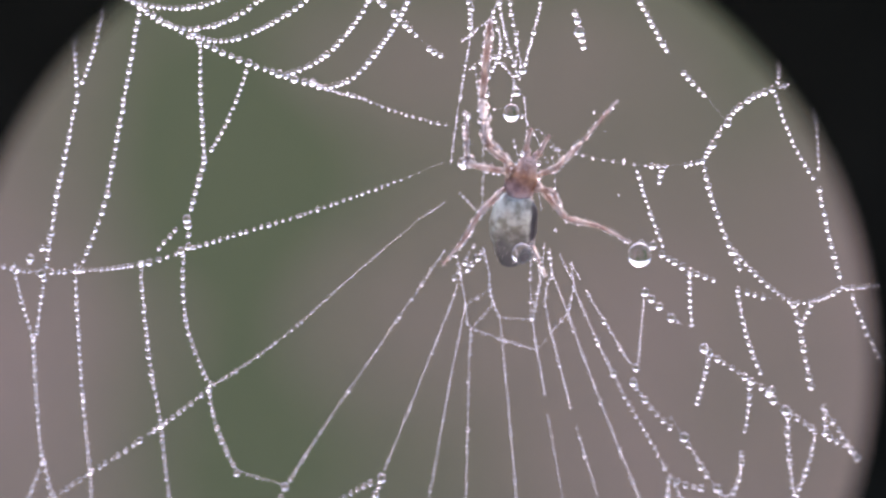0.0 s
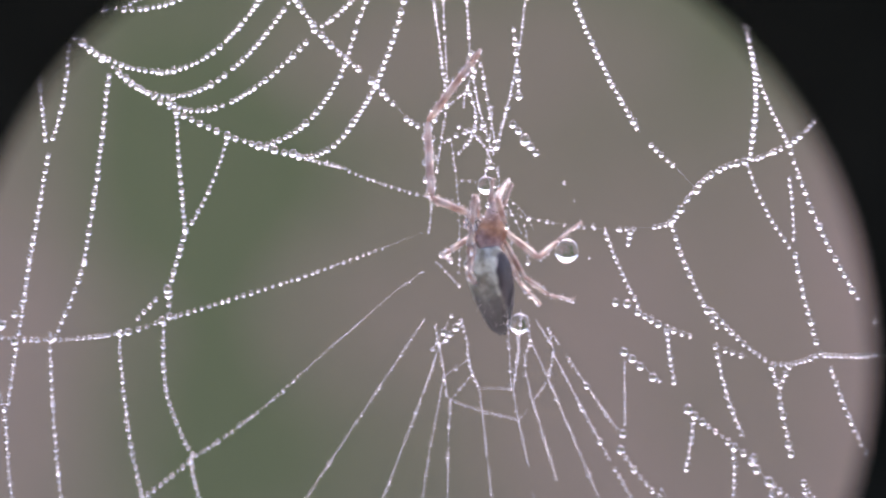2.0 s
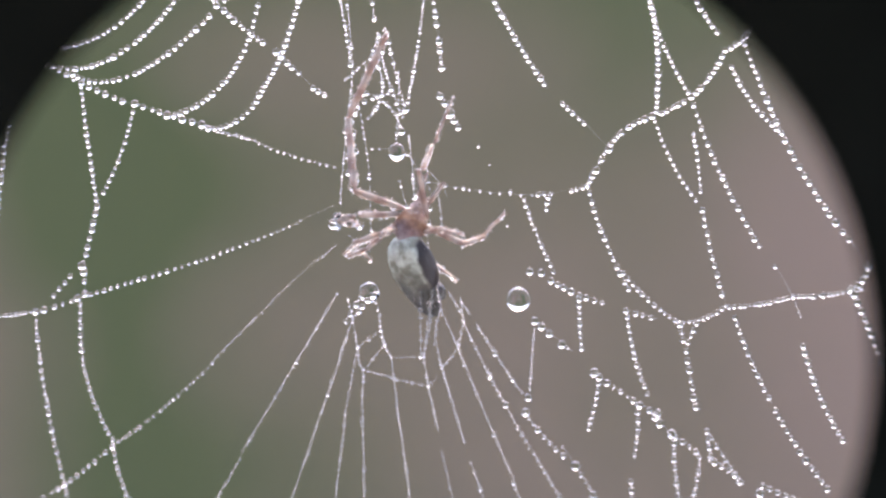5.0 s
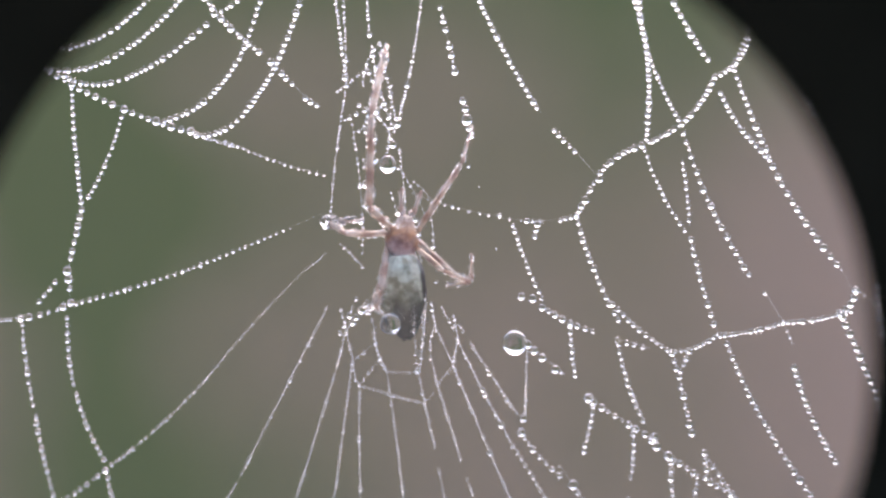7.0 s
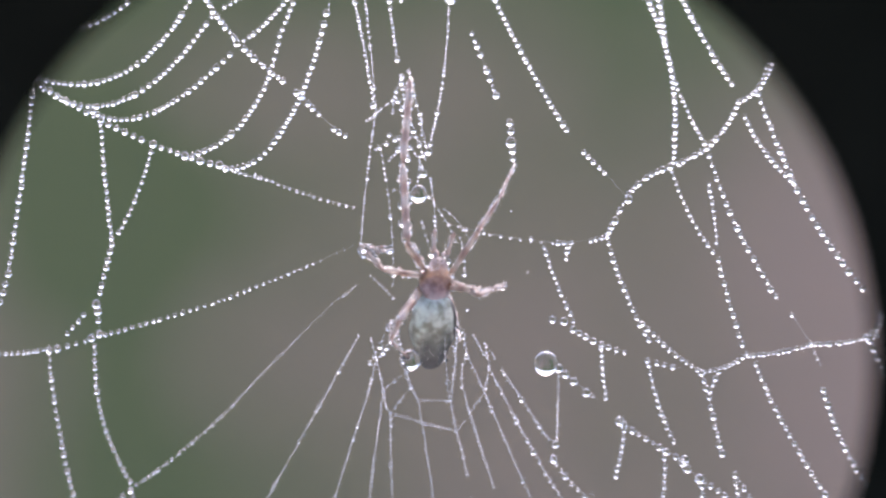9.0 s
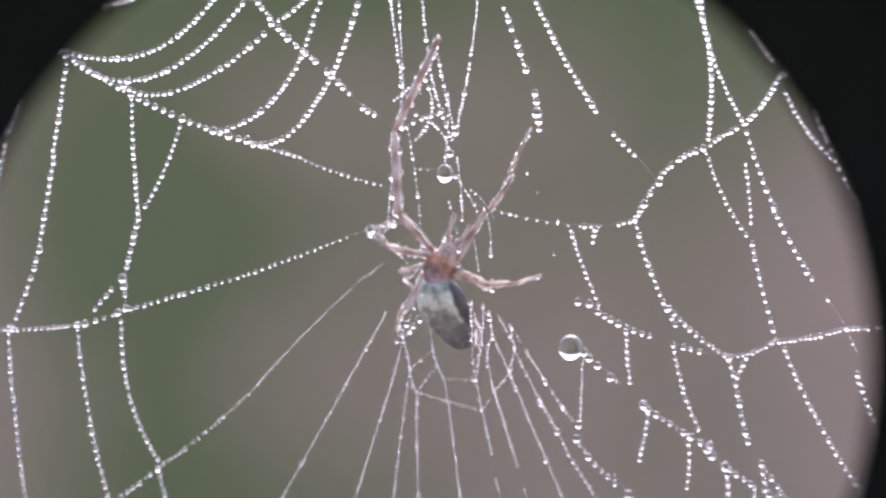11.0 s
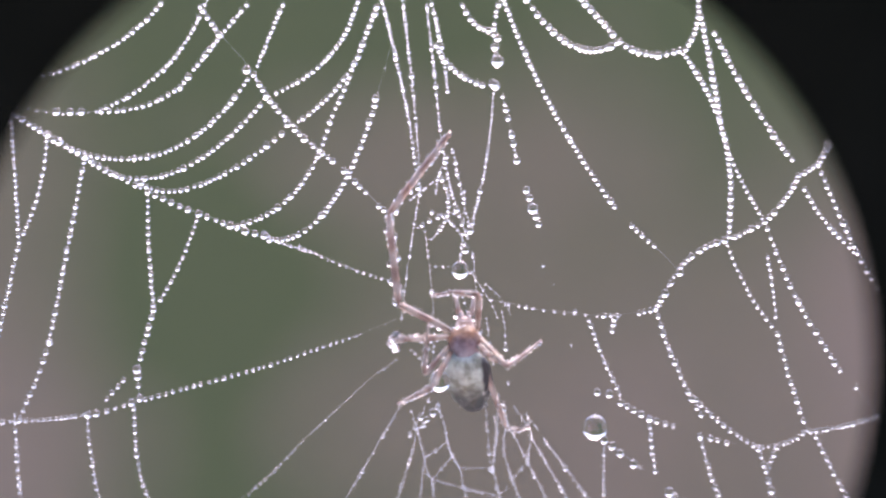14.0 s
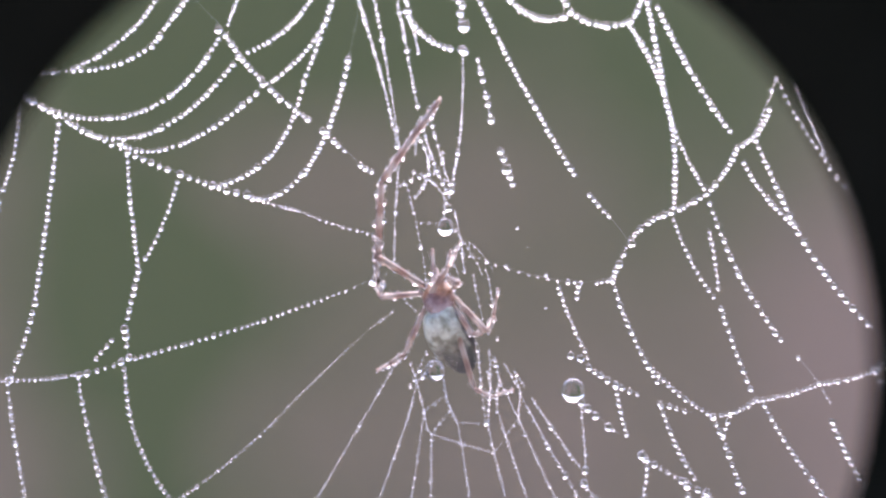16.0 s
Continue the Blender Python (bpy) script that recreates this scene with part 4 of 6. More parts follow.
strand("line", (4.96, -3.34), (4.63, -5.87), 0.17, 0.50, 0.159, 0.159, 0.265)
strand("line", (4.47, 0.27), (4.77, -1.85), -0.05, 0.50, 0.133, 0.133, 0.317)
strand("line", (5.14, 0.58), (5.33, -1.28), 0.18, 0.50, 0.133, 0.133, 0.317)
strand("line", (1.01, -1.11), (2.04, -2.14), 0.00, 0.50, 0.105, 0.105, 0.265)
strand("line", (1.76, -3.52), (0.86, -5.10), 0.06, 0.50, 0.183, 0.157, 0.317)
strand("spiral", (24.35, -3.88), (25.30, -2.83), -0.36, 0.49, 0.354, 0.354, 0.397)
strand("spiral", (24.47, -4.03), (25.48, -6.86), 0.01, 0.50, 0.381, 0.381, 0.423)
strand("spiral", (25.48, -6.86), (26.45, -9.70), 0.01, 0.50, 0.381, 0.381, 0.423)
strand("silk", (25.30, -2.83), (26.36, -3.64), 0.00, 0.50, 0.132, 0.132, 0.317)
strand("spiral", (26.49, -2.54), (27.99, -7.74), -1.28, 0.47, 0.381, 0.381, 0.423)
strand("line", (26.98, -2.47), (29.18, -1.01), -0.05, 0.50, 0.300, 0.300, 0.370)
strand("spiral", (25.76, 3.44), (27.17, 1.39), -0.00, 0.50, 0.354, 0.354, 0.423)
strand("line", (22.87, 10.63), (23.91, 6.44), -0.00, 0.50, 0.245, 0.245, 0.344)
strand("line", (3.68, 2.54), (4.98, 0.30), 0.16, 0.50, 0.132, 0.106, 0.317)
strand("line", (3.36, 1.34), (3.78, -0.12), -0.00, 0.50, 0.132, 0.106, 0.317)
strand("line", (4.41, 1.92), (5.56, 0.45), 0.25, 0.50, 0.106, 0.106, 0.344)
strand("silk", (-0.52, -2.14), (0.41, -1.45), 0.00, 0.50, 0.106, 0.079, 0.185)
CLEAR.append((5.50, 8.02, 0.27))
hanging = strand("line", (5.21, 8.98), (5.78, 7.06), 0.1, 0.5, 0.34, 0.34, 0.46, False)
CLEAR.pop()
heavy = new("dew_drop", BEAD)
heavy.parent, heavy.location, heavy.scale = hanging, Vector((0.29, 0, -0.96)) * MM, (0.26, 0.26, 0.27)
leaning = strand("line", (4.15, 13.75), (4.81, 10.19), 0.05, 0.5, 0.27, 0.27, 0.37, False)
# guy threads that hold the sheet to the plants and the ground out of sight
strand("silk", (-21.0, 10.4), (-240.0, 118.0), 0, 0.5, 0.05, 0.05, 9.0)
strand("silk", (24.0, 11.0), (260.0, 140.0), 0, 0.5, 0.05, 0.05, 9.0)
strand("silk", (-20.0, -16.0), (-330.0, -1096.0), 0, 0.5, 0.05, 0.05, 9.0)
strand("silk", (22.0, -16.0), (330.0, -1096.0), 0, 0.5, 0.05, 0.05, 9.0)


# ---- the spider ----
spider = tagged(new("spider"), "small wet orange-brown spider with a green-grey abdomen", "spider")
STANCES = []


def stance(t, waist, head, tip, **legs):
    """Where the waist is, and from it the head, the abdomen's tip and each leg's knee, ankle and foot, in millimetres."""
    STANCES.append((t, waist, head, tip, legs))


stance(0, (3.45, -1.11), (0.35, 1.01), (-0.18, -2.93),
       l1=(-1.36, 2.51, -1.63, 4.56, -1.32, 7.94), l2=(-1.78, 1.38, -2.28, 1.56, -2.33, 4.00), l3=(-0.47, 1.58, -1.43, 2.33, -1.44, 4.02), l4=(-1.67, -0.76, -2.39, -2.00, -3.48, -3.31),
       r1=(1.78, 1.41, 2.93, 2.58, 4.56, 4.58), r2=(2.26, -0.87, 3.82, -1.24, 5.25, -1.93), r3=(1.69, 0.29, 1.98, -0.49, 2.39, -0.87), r4=(0.88, -2.32, 1.17, -2.96, 1.53, -3.71))
stance(0.5, (3.18, -1.09), (0.42, 0.96), (-0.03, -2.87),
       l1=(-1.58, 2.24, -1.88, 3.96, -1.97, 6.40), l2=(-2.25, 1.52, -2.47, 2.49, -2.43, 4.22), l3=(-0.73, 1.28, -1.64, 1.06, -1.94, 1.58), l4=(-1.12, -0.86, -2.09, -2.15, -3.13, -3.43),
       r1=(1.87, 1.76, 2.88, 2.82, 4.06, 4.28), r2=(2.12, -0.81, 3.69, -1.29, 5.37, -1.94), r3=(1.43, 0.07, 1.85, -0.43, 2.38, -0.80), r4=(0.52, -2.35, 0.72, -2.85, 1.01, -3.52))
stance(1, (2.88, -0.17), (0.35, 0.95), (0.50, -3.17),
       l1=(-2.44, 2.12, -2.87, 4.29, -2.93, 7.16), l2=(-2.37, 1.24, -2.81, 2.33, -2.94, 4.58), l3=(-0.87, 0.98, -2.09, 1.11, -2.78, 1.23), l4=(-1.05, -0.42, -1.82, -0.87, -2.86, -1.41),
       r1=(0.72, 1.69, 0.85, 3.07, 1.10, 4.60), r2=(1.61, -0.19, 2.95, -0.52, 3.73, -0.08), r3=(1.06, 0.07, 1.88, -0.37, 2.82, -0.52), r4=(0.68, -2.46, 1.22, -2.83, 2.02, -3.21))
stance(1.5, (3.73, -0.68), (0.05, 1.16), (0.60, -3.57),
       l1=(-2.25, 2.23, -2.41, 4.83, -2.34, 7.53), l2=(-2.71, 1.35, -2.67, 2.71, -2.72, 4.56), l3=(-2.42, 0.42, -2.63, -0.40, -2.23, -0.66), l4=(-1.73, -0.14, -2.51, -0.40, -2.65, -0.66),
       r1=(0.29, 3.25, 0.40, 4.57, 0.51, 6.45), r2=(1.90, 0.99, 2.42, 1.56, 3.57, 2.61), r3=(1.57, -0.50, 2.35, -0.49, 3.32, -0.41), r4=(1.51, -2.39, 2.25, -2.89, 3.12, -2.63))
stance(2, (3.05, -0.29), (0.24, 1.11), (0.73, -3.59),
       l1=(-2.57, 2.35, -2.82, 5.85, -0.42, 9.05), l2=(-0.60, 2.51, -0.73, 0.78, -0.87, -0.84), l3=(-1.64, -0.02, -2.02, -0.29, -1.62, -0.60), l4=(-0.82, -1.05, -0.53, -1.57, -0.01, -1.69),
       r1=(0.42, 2.39, 0.68, 2.80, 1.08, 3.26), r2=(2.32, -0.28, 3.24, 0.44, 4.38, 1.32), r3=(2.22, -2.04, 3.26, -2.33, 4.48, -2.39), r4=(1.69, -1.79, 2.08, -2.17, 2.61, -2.67))
stance(2.5, (3.30, 0.26), (0.35, 1.05), (0.08, -4.03),
       l1=(-2.61, 1.07, -2.71, 4.68, -0.57, 8.58), l2=(-2.73, 0.56, -2.84, 0.03, -2.85, 2.39), l3=(-2.57, -0.23, -2.82, -0.62, -2.16, -0.53), l4=(-0.97, -0.27, -2.16, -0.48, -2.81, -0.70),
       r1=(0.64, 2.42, 0.81, 3.77, 0.98, 5.17), r2=(1.69, -1.43, 3.53, -1.85, 4.59, -0.12), r3=(1.57, -1.86, 3.01, -2.10, 3.45, -1.72), r4=(0.27, -2.89, 0.80, -3.26, 1.32, -3.52))
stance(3, (3.69, -1.20), (0.26, 1.35), (0.20, -2.90),
       l1=(-2.51, 2.45, -2.93, 6.04, -0.79, 9.71), l2=(-2.90, 1.91, -3.19, 2.57, -3.10, 4.43), l3=(-2.21, 1.27, -2.88, 1.14, -2.47, 0.75), l4=(-1.40, 0.71, -2.34, 0.76, -2.80, 0.88),
       r1=(0.57, 5.13, 0.75, 5.81, 0.96, 6.76), r2=(2.34, 0.66, 3.54, 0.16, 4.28, 1.38), r3=(2.21, -0.37, 3.54, 0.03, 4.08, 0.93), r4=(0.75, -0.51, 1.16, -1.01, 1.56, -1.52))
stance(3.5, (3.88, -0.98), (0.39, 1.30), (0.75, -3.22),
       l1=(-2.37, 2.35, -2.66, 5.22, -0.81, 9.33), l2=(-2.73, 0.68, -3.93, 0.48, -3.47, -0.67), l3=(-1.66, -0.30, -2.33, -0.68, -2.60, -1.19), l4=(-0.99, 0.21, -1.80, -0.30, -2.25, -0.93),
       r1=(0.94, 3.34, 1.16, 4.68, 1.47, 6.43), r2=(1.69, -0.31, 2.90, -0.20, 4.31, 0.18), r3=(1.29, -0.05, 1.60, -0.44, 2.89, -0.33), r4=(1.00, -1.08, 1.11, -2.09, 1.36, -2.86))
stance(4, (3.34, -1.36), (0.53, 0.98), (1.54, -3.13),
       l1=(-2.31, 2.28, -2.52, 6.01, -0.50, 9.55), l2=(-2.30, 1.11, -2.91, 0.47, -2.37, -0.36), l3=(-1.64, -0.31, -2.17, -0.11, -1.64, -0.56), l4=(-0.85, 0.46, -2.16, 0.47, -2.82, -0.05),
       r1=(0.45, 3.20, 1.00, 4.40, 1.75, 6.02), r2=(1.87, -0.18, 3.12, -0.05, 4.66, 0.34), r3=(1.27, 0.46, 1.79, -0.06, 2.05, -0.31), r4=(1.13, -0.82, 1.38, -1.33, 1.56, -1.96))
stance(6.5, (3.35, -1.43), (0.36, 0.89), (0.67, -3.53),
       l1=(-1.74, 2.36, -1.96, 5.28, -0.79, 9.83), l2=(-2.13, 1.19, -2.93, 1.72, -1.61, 1.71), l3=(-1.88, -0.48, -2.28, -1.74, -1.84, -2.62), l4=(-1.36, -0.37, -2.02, -1.62, -1.94, -2.49),
       r1=(1.72, 3.05, 2.28, 4.42, 2.78, 5.77), r2=(3.20, -0.51, 4.19, 0.07, 3.85, 0.54), r3=(2.57, 0.22, 3.76, 0.46, 4.14, -0.06), r4=(1.48, -1.68, 2.51, -1.86, 3.98, -1.59))
stance(7, (3.54, -1.42), (0.17, 0.94), (0.38, -3.51),
       l1=(-1.42, 2.24, -1.36, 6.62, -0.64, 9.80), l2=(-2.48, 1.06, -3.27, 1.57, -1.69, 1.66), l3=(-0.89, -1.22, -1.21, -2.22, -1.42, -2.63), l4=(-0.81, -1.47, -1.08, -2.35, -0.70, -2.72),
       r1=(1.68, 2.66, 2.77, 4.25, 3.38, 6.09), r2=(2.61, -0.91, 3.40, -1.08, 3.31, 0.19), r3=(1.96, -0.58, 3.26, -1.13, 2.08, -1.29), r4=(0.88, -1.72, 1.13, -2.47, 1.24, -2.72))
stance(7.5, (3.63, -1.50), (0.29, 0.96), (-0.00, -3.18),
       l1=(-1.42, 2.54, -1.67, 5.78, -0.70, 9.99), l2=(-2.37, 1.17, -3.16, 1.61, -1.78, 1.88), l3=(-1.58, 0.49, -1.73, -0.46, -1.28, -1.23), l4=(-0.83, -1.87, -0.28, -3.58, 1.27, -4.43),
       r1=(1.72, 3.05, 2.59, 4.43, 3.07, 5.75), r2=(2.90, -0.93, 3.83, -0.73, 3.65, 0.05), r3=(2.11, -0.47, 3.30, -0.91, 3.97, -0.73), r4=(0.62, -1.87, 0.74, -2.38, 0.86, -2.88))
stance(8, (3.96, -1.83), (0.20, 0.94), (-0.64, -2.99),
       l1=(-0.90, 2.60, -1.36, 6.53, -1.11, 10.30), l2=(-2.77, 1.25, -3.49, 1.80, -2.03, 1.94), l3=(-0.92, 0.55, -1.45, 0.16, -1.72, -0.21), l4=(-0.93, -0.70, -1.12, -1.21, -0.95, -2.20),
       r1=(2.30, 3.45, 3.24, 4.74, 3.89, 6.13), r2=(3.33, 0.45, 4.17, -0.43, 3.77, -1.24), r3=(2.23, -1.19, 3.33, -1.56, 3.88, -0.94), r4=(0.37, -1.21, 0.50, -1.70, 0.62, -2.19))
stance(8.5, (4.22, -1.75), (0.31, 0.97), (-0.77, -2.81),
       l1=(-1.29, 2.05, -1.68, 5.73, -1.23, 10.05), l2=(-2.36, 1.02, -3.28, 1.53, -2.17, 1.79), l3=(-1.45, 0.13, -1.72, 0.00, -1.45, -0.26), l4=(-2.53, -1.31, -3.05, -2.01, -2.74, -2.80),
       r1=(1.87, 3.05, 2.27, 4.16, 2.91, 5.55), r2=(2.54, 0.51, 3.36, 0.69, 4.10, 0.46), r3=(1.73, 0.38, 2.81, 0.38, 3.87, 0.20), r4=(0.64, -0.77, 0.90, -1.01, 1.03, -1.27))
stance(9, (3.75, -2.14), (0.16, 0.95), (-0.06, -3.03),
       l1=(-1.25, 2.64, -1.37, 6.23, -0.94, 10.37), l2=(-2.33, 1.43, -3.11, 2.26, -1.93, 2.25), l3=(-1.73, -1.07, -2.00, -1.32, -1.88, -1.70), l4=(-1.59, -0.82, -2.00, -1.82, -1.11, -2.75),
       r1=(1.98, 3.10, 3.03, 4.60, 3.92, 6.27), r2=(1.99, 0.29, 2.66, 0.46, 3.44, 0.67), r3=(1.60, 0.55, 2.26, 0.36, 3.32, 0.54), r4=(1.16, -0.85, 1.26, -1.60, 1.32, -2.10))
stance(9.5, (3.25, -1.93), (0.52, 1.00), (0.55, -3.66),
       l1=(-0.95, 2.49, -1.12, 6.29, -0.46, 10.43), l2=(-2.43, 1.38, -2.93, 2.17, -1.44, 2.07), l3=(-1.33, -0.82, -1.61, -1.19, -1.36, -1.45), l4=(-1.88, -1.44, -2.69, -2.31, -3.69, -3.28),
       r1=(2.22, 3.10, 3.39, 4.63, 4.16, 6.31), r2=(2.36, -0.03, 3.11, 0.13, 4.03, 0.38), r3=(1.86, 0.28, 2.50, -0.04, 3.16, 0.08), r4=(1.48, -1.63, 1.74, -2.64, 1.66, -4.00))
stance(12, (2.16, -2.64), (0.42, 1.25), (2.12, -1.75),
       l1=(-1.96, 3.25, -2.15, 7.08, -0.00, 10.88), l2=(-1.83, 1.70, -2.48, 2.35, -2.04, 3.04), l3=(-0.80, 1.06, -1.32, 0.81, -0.55, 0.56), l4=(-0.69, -0.57, -0.82, -0.94, -0.62, -1.31),
       r1=(2.71, 3.55, 3.54, 5.43, 4.74, 7.71), r2=(2.36, 0.03, 3.64, -0.03, 5.05, 0.44), r3=(1.73, 0.28, 2.10, -0.22, 2.61, -0.35), r4=(1.96, -1.45, 2.19, -1.94, 2.31, -2.19))
stance(12.5, (2.89, -1.35), (0.13, 0.97), (-0.03, -3.44),
       l1=(-2.10, 2.11, -2.28, 5.71, -0.62, 10.05), l2=(-2.86, 0.18, -3.40, 1.10, -2.04, 1.55), l3=(-2.20, -0.13, -2.86, 0.18, -3.19, 0.84), l4=(-1.55, -1.50, -2.18, -2.14, -2.86, -2.72),
       r1=(1.97, 2.37, 2.33, 3.78, 2.86, 5.20), r2=(2.27, -0.26, 3.11, 0.18, 4.36, 0.66), r3=(1.56, 0.31, 2.07, -0.08, 2.71, -0.20), r4=(1.27, -2.13, 1.90, -2.88, 2.88, -3.56))
stance(13, (2.93, -1.17), (0.20, 0.96), (0.40, -2.93),
       l1=(-2.68, 2.08, -2.75, 5.63, -0.34, 9.78), l2=(-1.89, 1.09, -2.27, -0.08, -1.64, -0.85), l3=(-1.69, 0.83, -2.33, 0.30, -2.16, -0.85), l4=(-1.18, -1.28, -1.96, -1.98, -2.85, -2.66),
       r1=(0.98, 4.01, 1.27, 5.10, 1.73, 6.26), r2=(1.63, -0.72, 2.46, -0.41, 3.47, 0.24), r3=(0.91, -0.20, 1.42, -0.59, 1.81, -0.72), r4=(1.60, -3.73, 2.24, -3.78, 3.20, -3.49))
stance(13.5, (3.04, -1.19), (0.07, 0.98), (0.06, -2.61),
       l1=(-2.87, 2.32, -2.94, 6.24, -0.36, 9.71), l2=(-2.13, 0.08, -2.31, 0.66, -2.13, 1.06), l3=(-1.73, 0.14, -2.31, 0.01, -1.73, -0.12), l4=(-1.87, -1.63, -2.39, -2.07, -2.99, -2.33),
       r1=(2.41, 2.11, 3.39, 3.22, 4.87, 4.83), r2=(2.02, -0.56, 2.87, -0.28, 4.01, 0.46), r3=(1.42, -0.18, 1.81, -0.52, 2.20, -0.61), r4=(1.55, -3.34, 2.25, -3.37, 3.48, -3.23))
stance(14, (3.09, -1.43), (0.01, 0.84), (0.38, -2.33),
       l1=(-3.41, 2.60, -3.50, 6.94, -0.53, 10.36), l2=(-2.52, 0.86, -3.18, 0.73, -3.24, 0.28), l3=(-1.83, -0.77, -1.61, 2.60, -1.00, 6.06), l4=(-1.49, -1.29, -2.26, -1.74, -3.11, -2.18),
       r1=(0.65, 2.85, -0.54, 2.95, -1.61, 2.73), r2=(1.85, -0.35, 2.56, -0.01, 3.55, 0.69), r3=(0.99, 0.18, 1.51, -0.22, 2.03, -0.36), r4=(1.89, -3.34, 2.32, -3.42, 2.92, -3.13))
stance(14.5, (2.44, -1.96), (-0.11, 0.92), (1.62, -1.24),
       l1=(-2.96, 3.20, -3.01, 7.29, 0.15, 10.71), l2=(-2.01, 1.64, -2.28, 0.71, -2.11, -0.39), l3=(-1.55, 2.58, -0.88, 2.98, 0.12, 3.34), l4=(-1.59, -1.32, -1.86, -1.63, -2.30, -1.93),
       r1=(1.36, 3.07, 2.12, 7.30, 1.58, 10.71), r2=(2.36, -0.39, 3.03, -0.08, 4.07, 0.63), r3=(1.69, 3.26, 2.15, 4.77, 2.60, 6.11), r4=(2.34, -2.98, 2.91, -2.96, 3.89, -2.65))
stance(15, (2.51, -1.66), (-0.21, 1.04), (1.59, -1.52),
       l1=(-3.04, 2.96, -2.93, 7.10, 0.10, 10.44), l2=(-2.32, 1.79, -2.42, 0.06, -1.83, -0.60), l3=(-0.32, 2.55, -0.05, 3.02, 0.55, 3.49), l4=(-1.42, -1.90, -1.85, -2.11, -2.42, -2.34),
       r1=(1.83, 3.38, 2.26, 7.13, 1.65, 10.78), r2=(2.85, 2.33, 4.54, 4.00, 6.54, 5.55), r3=(1.46, 0.85, 1.72, 0.58, 1.98, 0.45), r4=(2.47, -3.14, 3.23, -3.19, 3.97, -2.76))
stance(15.5, (2.82, -1.25), (0.04, 0.87), (1.48, -2.30),
       l1=(-2.68, 2.47, -2.79, 6.52, 0.06, 10.38), l2=(-2.78, 0.55, -3.48, 3.09, -3.21, 5.71), l3=(-0.21, 1.55, 0.09, 2.25, 0.46, 3.14), l4=(-1.65, -1.49, -2.18, -1.86, -2.79, -2.24),
       r1=(2.03, 3.03, 2.69, 4.81, 3.46, 6.91), r2=(2.08, -1.08, 2.64, -0.63, 3.01, 0.09), r3=(1.19, -0.22, 1.70, -0.76, 2.22, -1.03), r4=(2.27, -3.70, 2.86, -3.53, 3.72, -3.23))
stance(16, (3.07, -1.34), (0.06, 0.91), (1.37, -2.54),
       l1=(-2.89, 2.70, -2.62, 6.09, 0.23, 10.08), l2=(-2.71, 0.74, -2.89, 1.40, -2.90, 3.58), l3=(0.43, 2.07, 0.75, 2.70, 1.14, 3.36), l4=(-1.71, -2.24, -2.32, -2.49, -2.94, -2.71),
       r1=(0.93, 1.39, 0.40, 1.66, -0.31, 1.39), r2=(2.25, -0.90, 2.66, -0.23, 2.84, 1.17), r3=(1.55, -1.02, 2.10, -1.02, 2.71, -0.23), r4=(1.83, -4.13, 2.51, -4.02, 3.54, -3.65))


